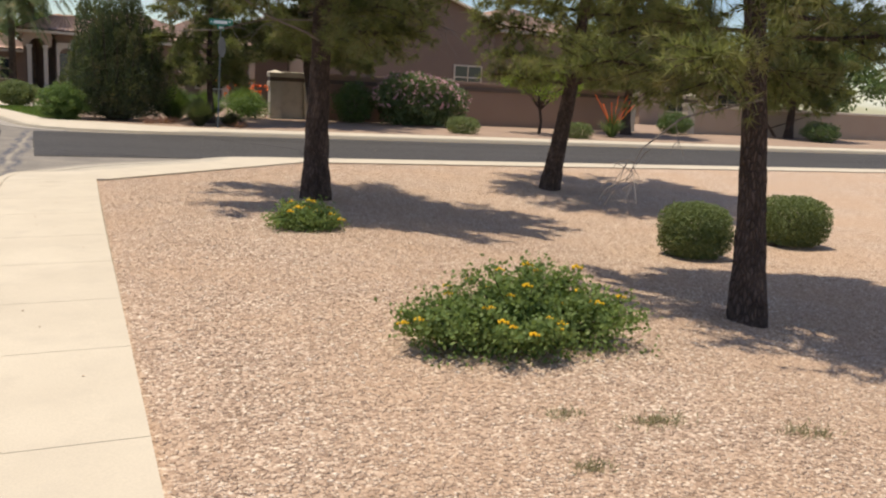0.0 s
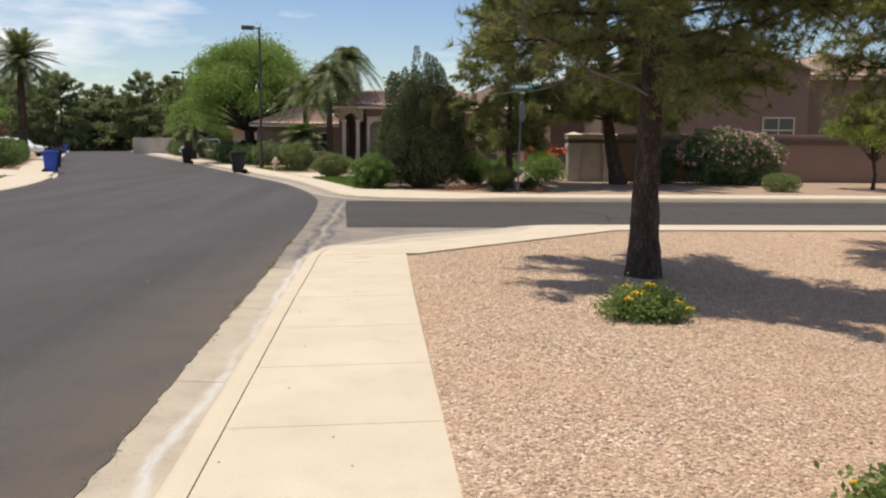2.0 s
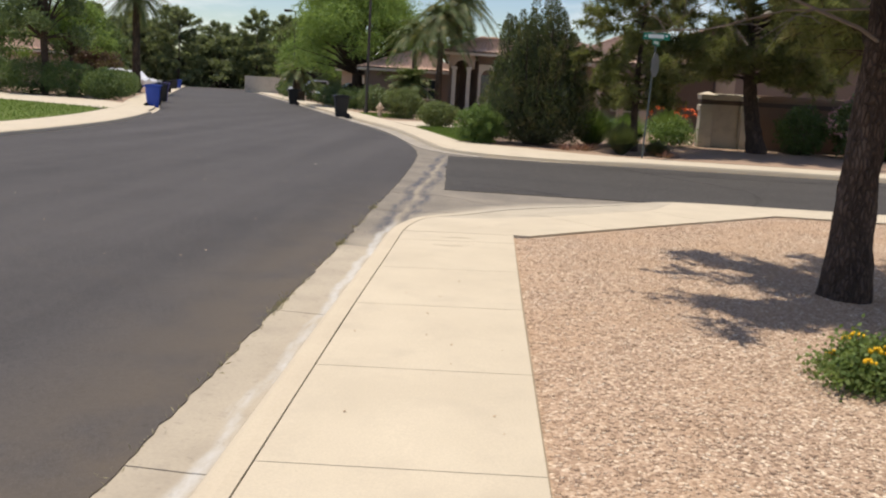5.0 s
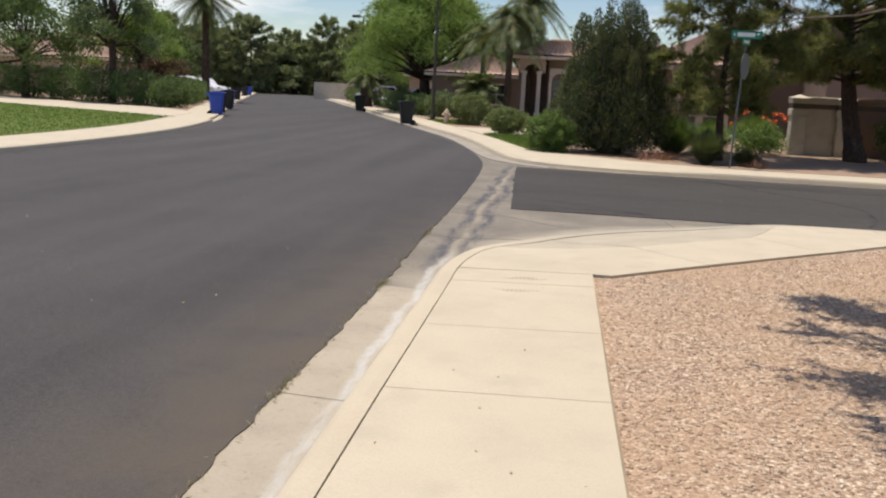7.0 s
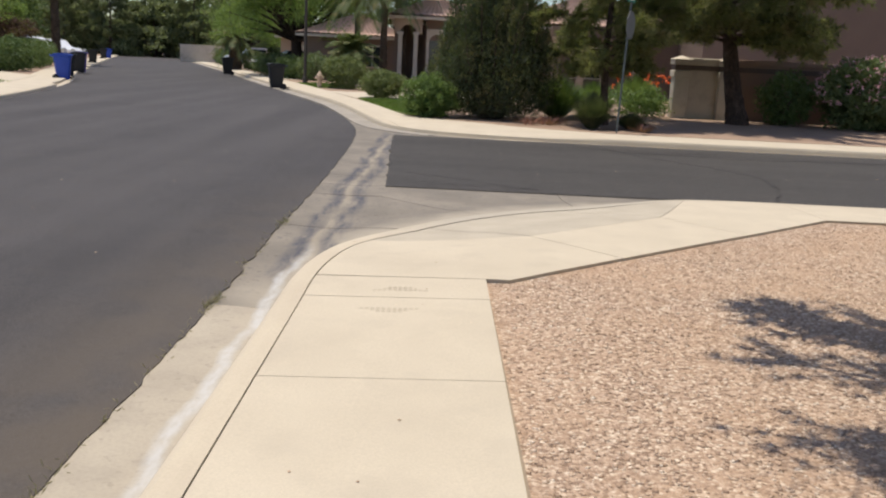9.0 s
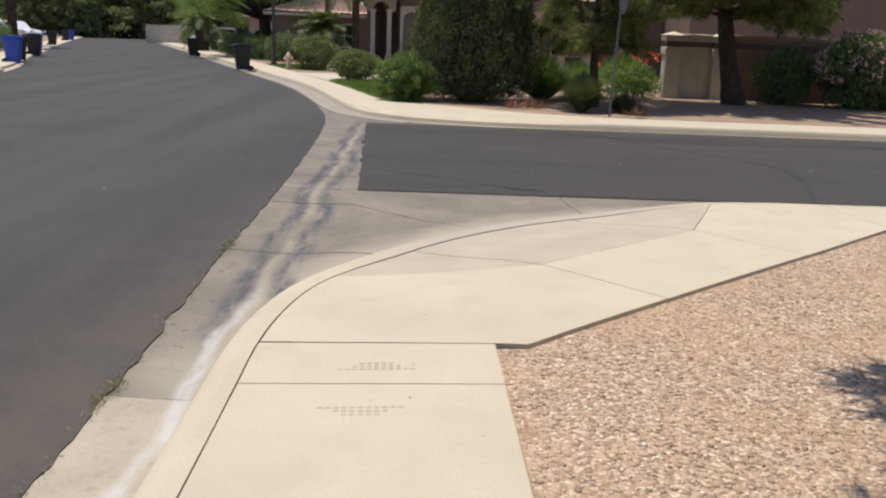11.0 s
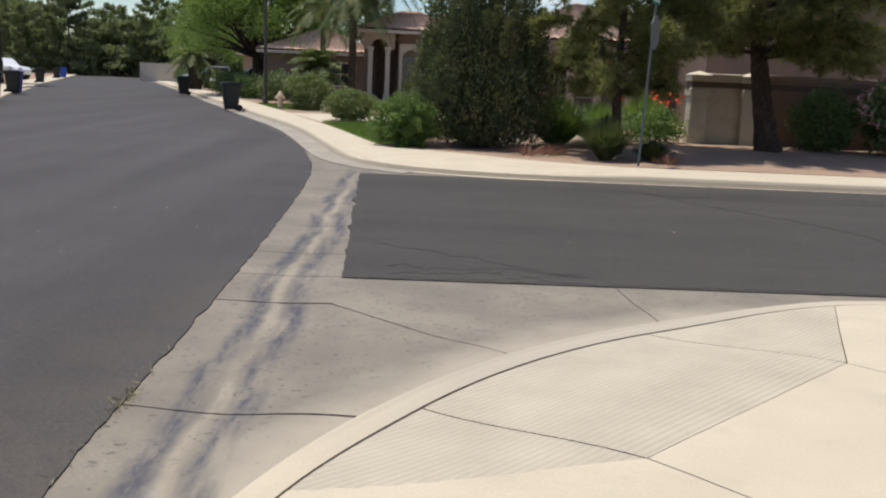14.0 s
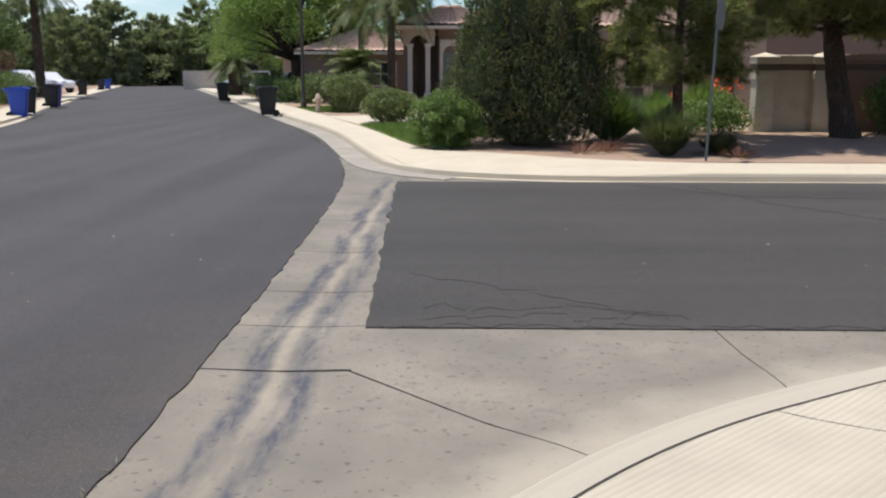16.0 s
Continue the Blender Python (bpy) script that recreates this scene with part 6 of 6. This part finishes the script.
octa8 = [bm.verts.new((0.34 * math.cos(a), 0, 0.34 * math.sin(a))) for a in [math.pi / 8 + i * math.pi / 4 for i in range(8)]]
f8 = bm.faces.new(octa8)
r8 = bmesh.ops.extrude_face_region(bm, geom=[f8])
bmesh.ops.translate(bm, vec=(0, 0.006, 0), verts=[e for e in r8["geom"] if isinstance(e, bmesh.types.BMVert)])
bmesh.ops.recalc_face_normals(bm, faces=bm.faces)
bmesh.ops.transform(bm, matrix=pose(4.32, 29.03, 2.5, 0, 0, 61), verts=bm.verts)
part("sign_plate", bm, ALUM, sgn, "bare metal back of a stop sign")

hyd = thing("fire_hydrant", -5.75, 49.1, -0.03, "cream painted fire hydrant on the verge", "hydrant")
hz = [(0, 0.17), (0.05, 0.17), (0.06, 0.11), (0.5, 0.105), (0.51, 0.14), (0.56, 0.14), (0.57, 0.12), (0.68, 0.08), (0.72, 0.03), (0.76, 0.03)]
v, f = tube([(-5.75, 49.1, -0.03 + a) for a, _ in hz], [r for _, r in hz], 14)
piece("barrel", v, f, HYDRANT, hyd)
for d in ((0.2, 0), (-0.2, 0), (0, -0.22)):
    v, f = tube([(-5.75, 49.1, 0.42), (-5.75 + d[0], 49.1 + d[1], 0.42)], [0.06, 0.06], 10)
    piece("outlet", v, f, HYDRANT, hyd)


def vehicle(x, y, turn, paint, label, pickup=True):
    m = pose(x, y, -0.02, 0, 0, turn)
    ob = thing("pickup_truck" if pickup else "parked_car", x, y, -0.02, label, "vehicle", "", turn)
    if pickup:
        prof = [(-2.7, 0.45), (2.6, 0.45), (2.7, 0.75), (2.6, 1.05), (1.35, 1.15), (0.65, 1.78), (-0.75, 1.8), (-0.95, 1.15), (-2.65, 1.15), (-2.72, 0.8)]
        glass = [(1.15, 1.17), (0.6, 1.7), (-0.68, 1.72), (-0.82, 1.17)]
    else:
        prof = [(-2.3, 0.4), (2.2, 0.4), (2.3, 0.75), (2.1, 0.98), (1.1, 1.08), (0.4, 1.66), (-1.6, 1.7), (-2.2, 1.1), (-2.32, 0.7)]
        glass = [(1.0, 1.1), (0.38, 1.58), (-1.5, 1.62), (-1.95, 1.12)]

    def slab_of(p, hw):
        bm = bmesh.new()
        fa = bm.faces.new([bm.verts.new((px, -hw, pz)) for px, pz in p])
        r = bmesh.ops.extrude_face_region(bm, geom=[fa])
        bmesh.ops.translate(bm, vec=(0, 2 * hw, 0), verts=[e for e in r["geom"] if isinstance(e, bmesh.types.BMVert)])
        bmesh.ops.recalc_face_normals(bm, faces=bm.faces)
        bmesh.ops.bevel(bm, geom=list(bm.edges), offset=0.05, segments=2, affect="EDGES")
        bmesh.ops.transform(bm, matrix=m, verts=bm.verts)
        return bm
    part("body", slab_of(prof, 0.95), paint, ob)
    part("side_glass", slab_of(glass, 0.965), GLASS, ob)
    for wx in (-1.7, 1.7):
        for wy in (-0.86, 0.86):
            v, f = tube([m @ Vector((wx, wy - 0.12, 0.36)), m @ Vector((wx, wy + 0.12, 0.36))], [0.36, 0.36], 18)
            wh = piece("wheel", v, f, RUBBER, ob)
            v, f = tube([m @ Vector((wx, wy - 0.13, 0.36)), m @ Vector((wx, wy + 0.13, 0.36))], [0.2, 0.2], 12)
            piece("rim", v, f, ALUM, wh)
    for wy in (-0.7, 0.7):
        part("headlight", boxed(m, 2.62, 2.74, wy - 0.17, wy + 0.17, 0.78, 0.95), WHITE, ob)


vehicle(-33.2, 79.5, -20, CARWHITE, "white pickup truck parked in a driveway")
vehicle(-34.2, 86.5, -20, CARWHITE, "white sedan parked behind the pickup", False)
vehicle(-10.7, 71.0, 200, CARDARK, "dark sport utility car in the driveway", False)
vehicle(-16.4, 86.0, 200, CARWHITE, "white pickup truck in a driveway")
# concrete debris by the kerb: small twigs and pebbles on the walk
rng_d = np.random.default_rng(17)
bits = []
for i in range(34):
    bx, by = rng_d.uniform(-0.8, 0.3), rng_d.uniform(2.5, 15.0)
    s = rng_d.uniform(0.004, 0.011)
    bz = walk_z(bx, by) + s * 0.5
    vv = octa * s + (bx, by, bz)
    bits.append((vv, of.tolist()))
v, f = joined(bits)
tagged(piece("walk_pebbles", v, f, STONE), "stray gravel pebbles on the sidewalk", "pebbles", "", "stuff")
specks = []
for i in range(46):
    bx, by = rng_d.uniform(-6.5, -1.7) if i < 32 else rng_d.uniform(0.5, 8.0), rng_d.uniform(6.0, 24.0)
    if i >= 32:
        by = rng_d.uniform(19.4, 25.0)
    specks.append((octa * rng_d.uniform(0.006, 0.014) + (bx, by, -0.140), of.tolist()))
v, f = joined(specks)
tagged(piece("road_pebbles", v, f, STONE), "pale stray pebbles lying on the asphalt", "pebbles", "", "stuff")
# contractor's stamps pressed into the walk, worn past reading
def stamp(x, y, turn):
    m = pose(x, y, 0, 0, 0, turn)
    for row, w in ((0.0, 0.20), (0.035, 0.13), (0.07, 0.09)):
        n = int(w / 0.035)
        for i in range(-n, n + 1):
            c = m @ Vector((i * 0.035, row, 0))
            cz = walk_z(c.x, c.y)
            ruled("stamp_bar", [(c.x - 0.011, c.y - 0.010), (c.x + 0.011, c.y - 0.010)], [(c.x - 0.011, c.y + 0.010), (c.x + 0.011, c.y + 0.010)], 1, STAMP, sidewalk, lambda px, py: walk_z(px, py) + 0.0015, 0.002)


stamp(-0.25, 13.38, 2)
stamp(-0.30, 12.95, 182)

# dry grass and grit caught along the asphalt edge
rng_g = np.random.default_rng(23)
gy = np.concatenate([rng_g.uniform(2.0, 17.0, 500), 13.3 + rng_g.normal(0, 0.12, 140), 10.5 + rng_g.normal(0, 0.15, 120), 16.2 + rng_g.normal(0, 0.1, 80)])
gx = np.interp(gy, near[:, 1], near[:, 0]) + rng_g.normal(0, 0.02, len(gy))
v, f = leaves(np.stack([gx, gy, np.full(len(gy), -0.146)], 1), 0.045, 0.006, rng_g.normal(0, 0.6, (len(gy), 3)) + (0, 0, 0.35))
tagged(piece("edge_litter", swerve(v), f, DRYWEED), "dry grass and grit along the asphalt edge", "litter", "", "stuff")
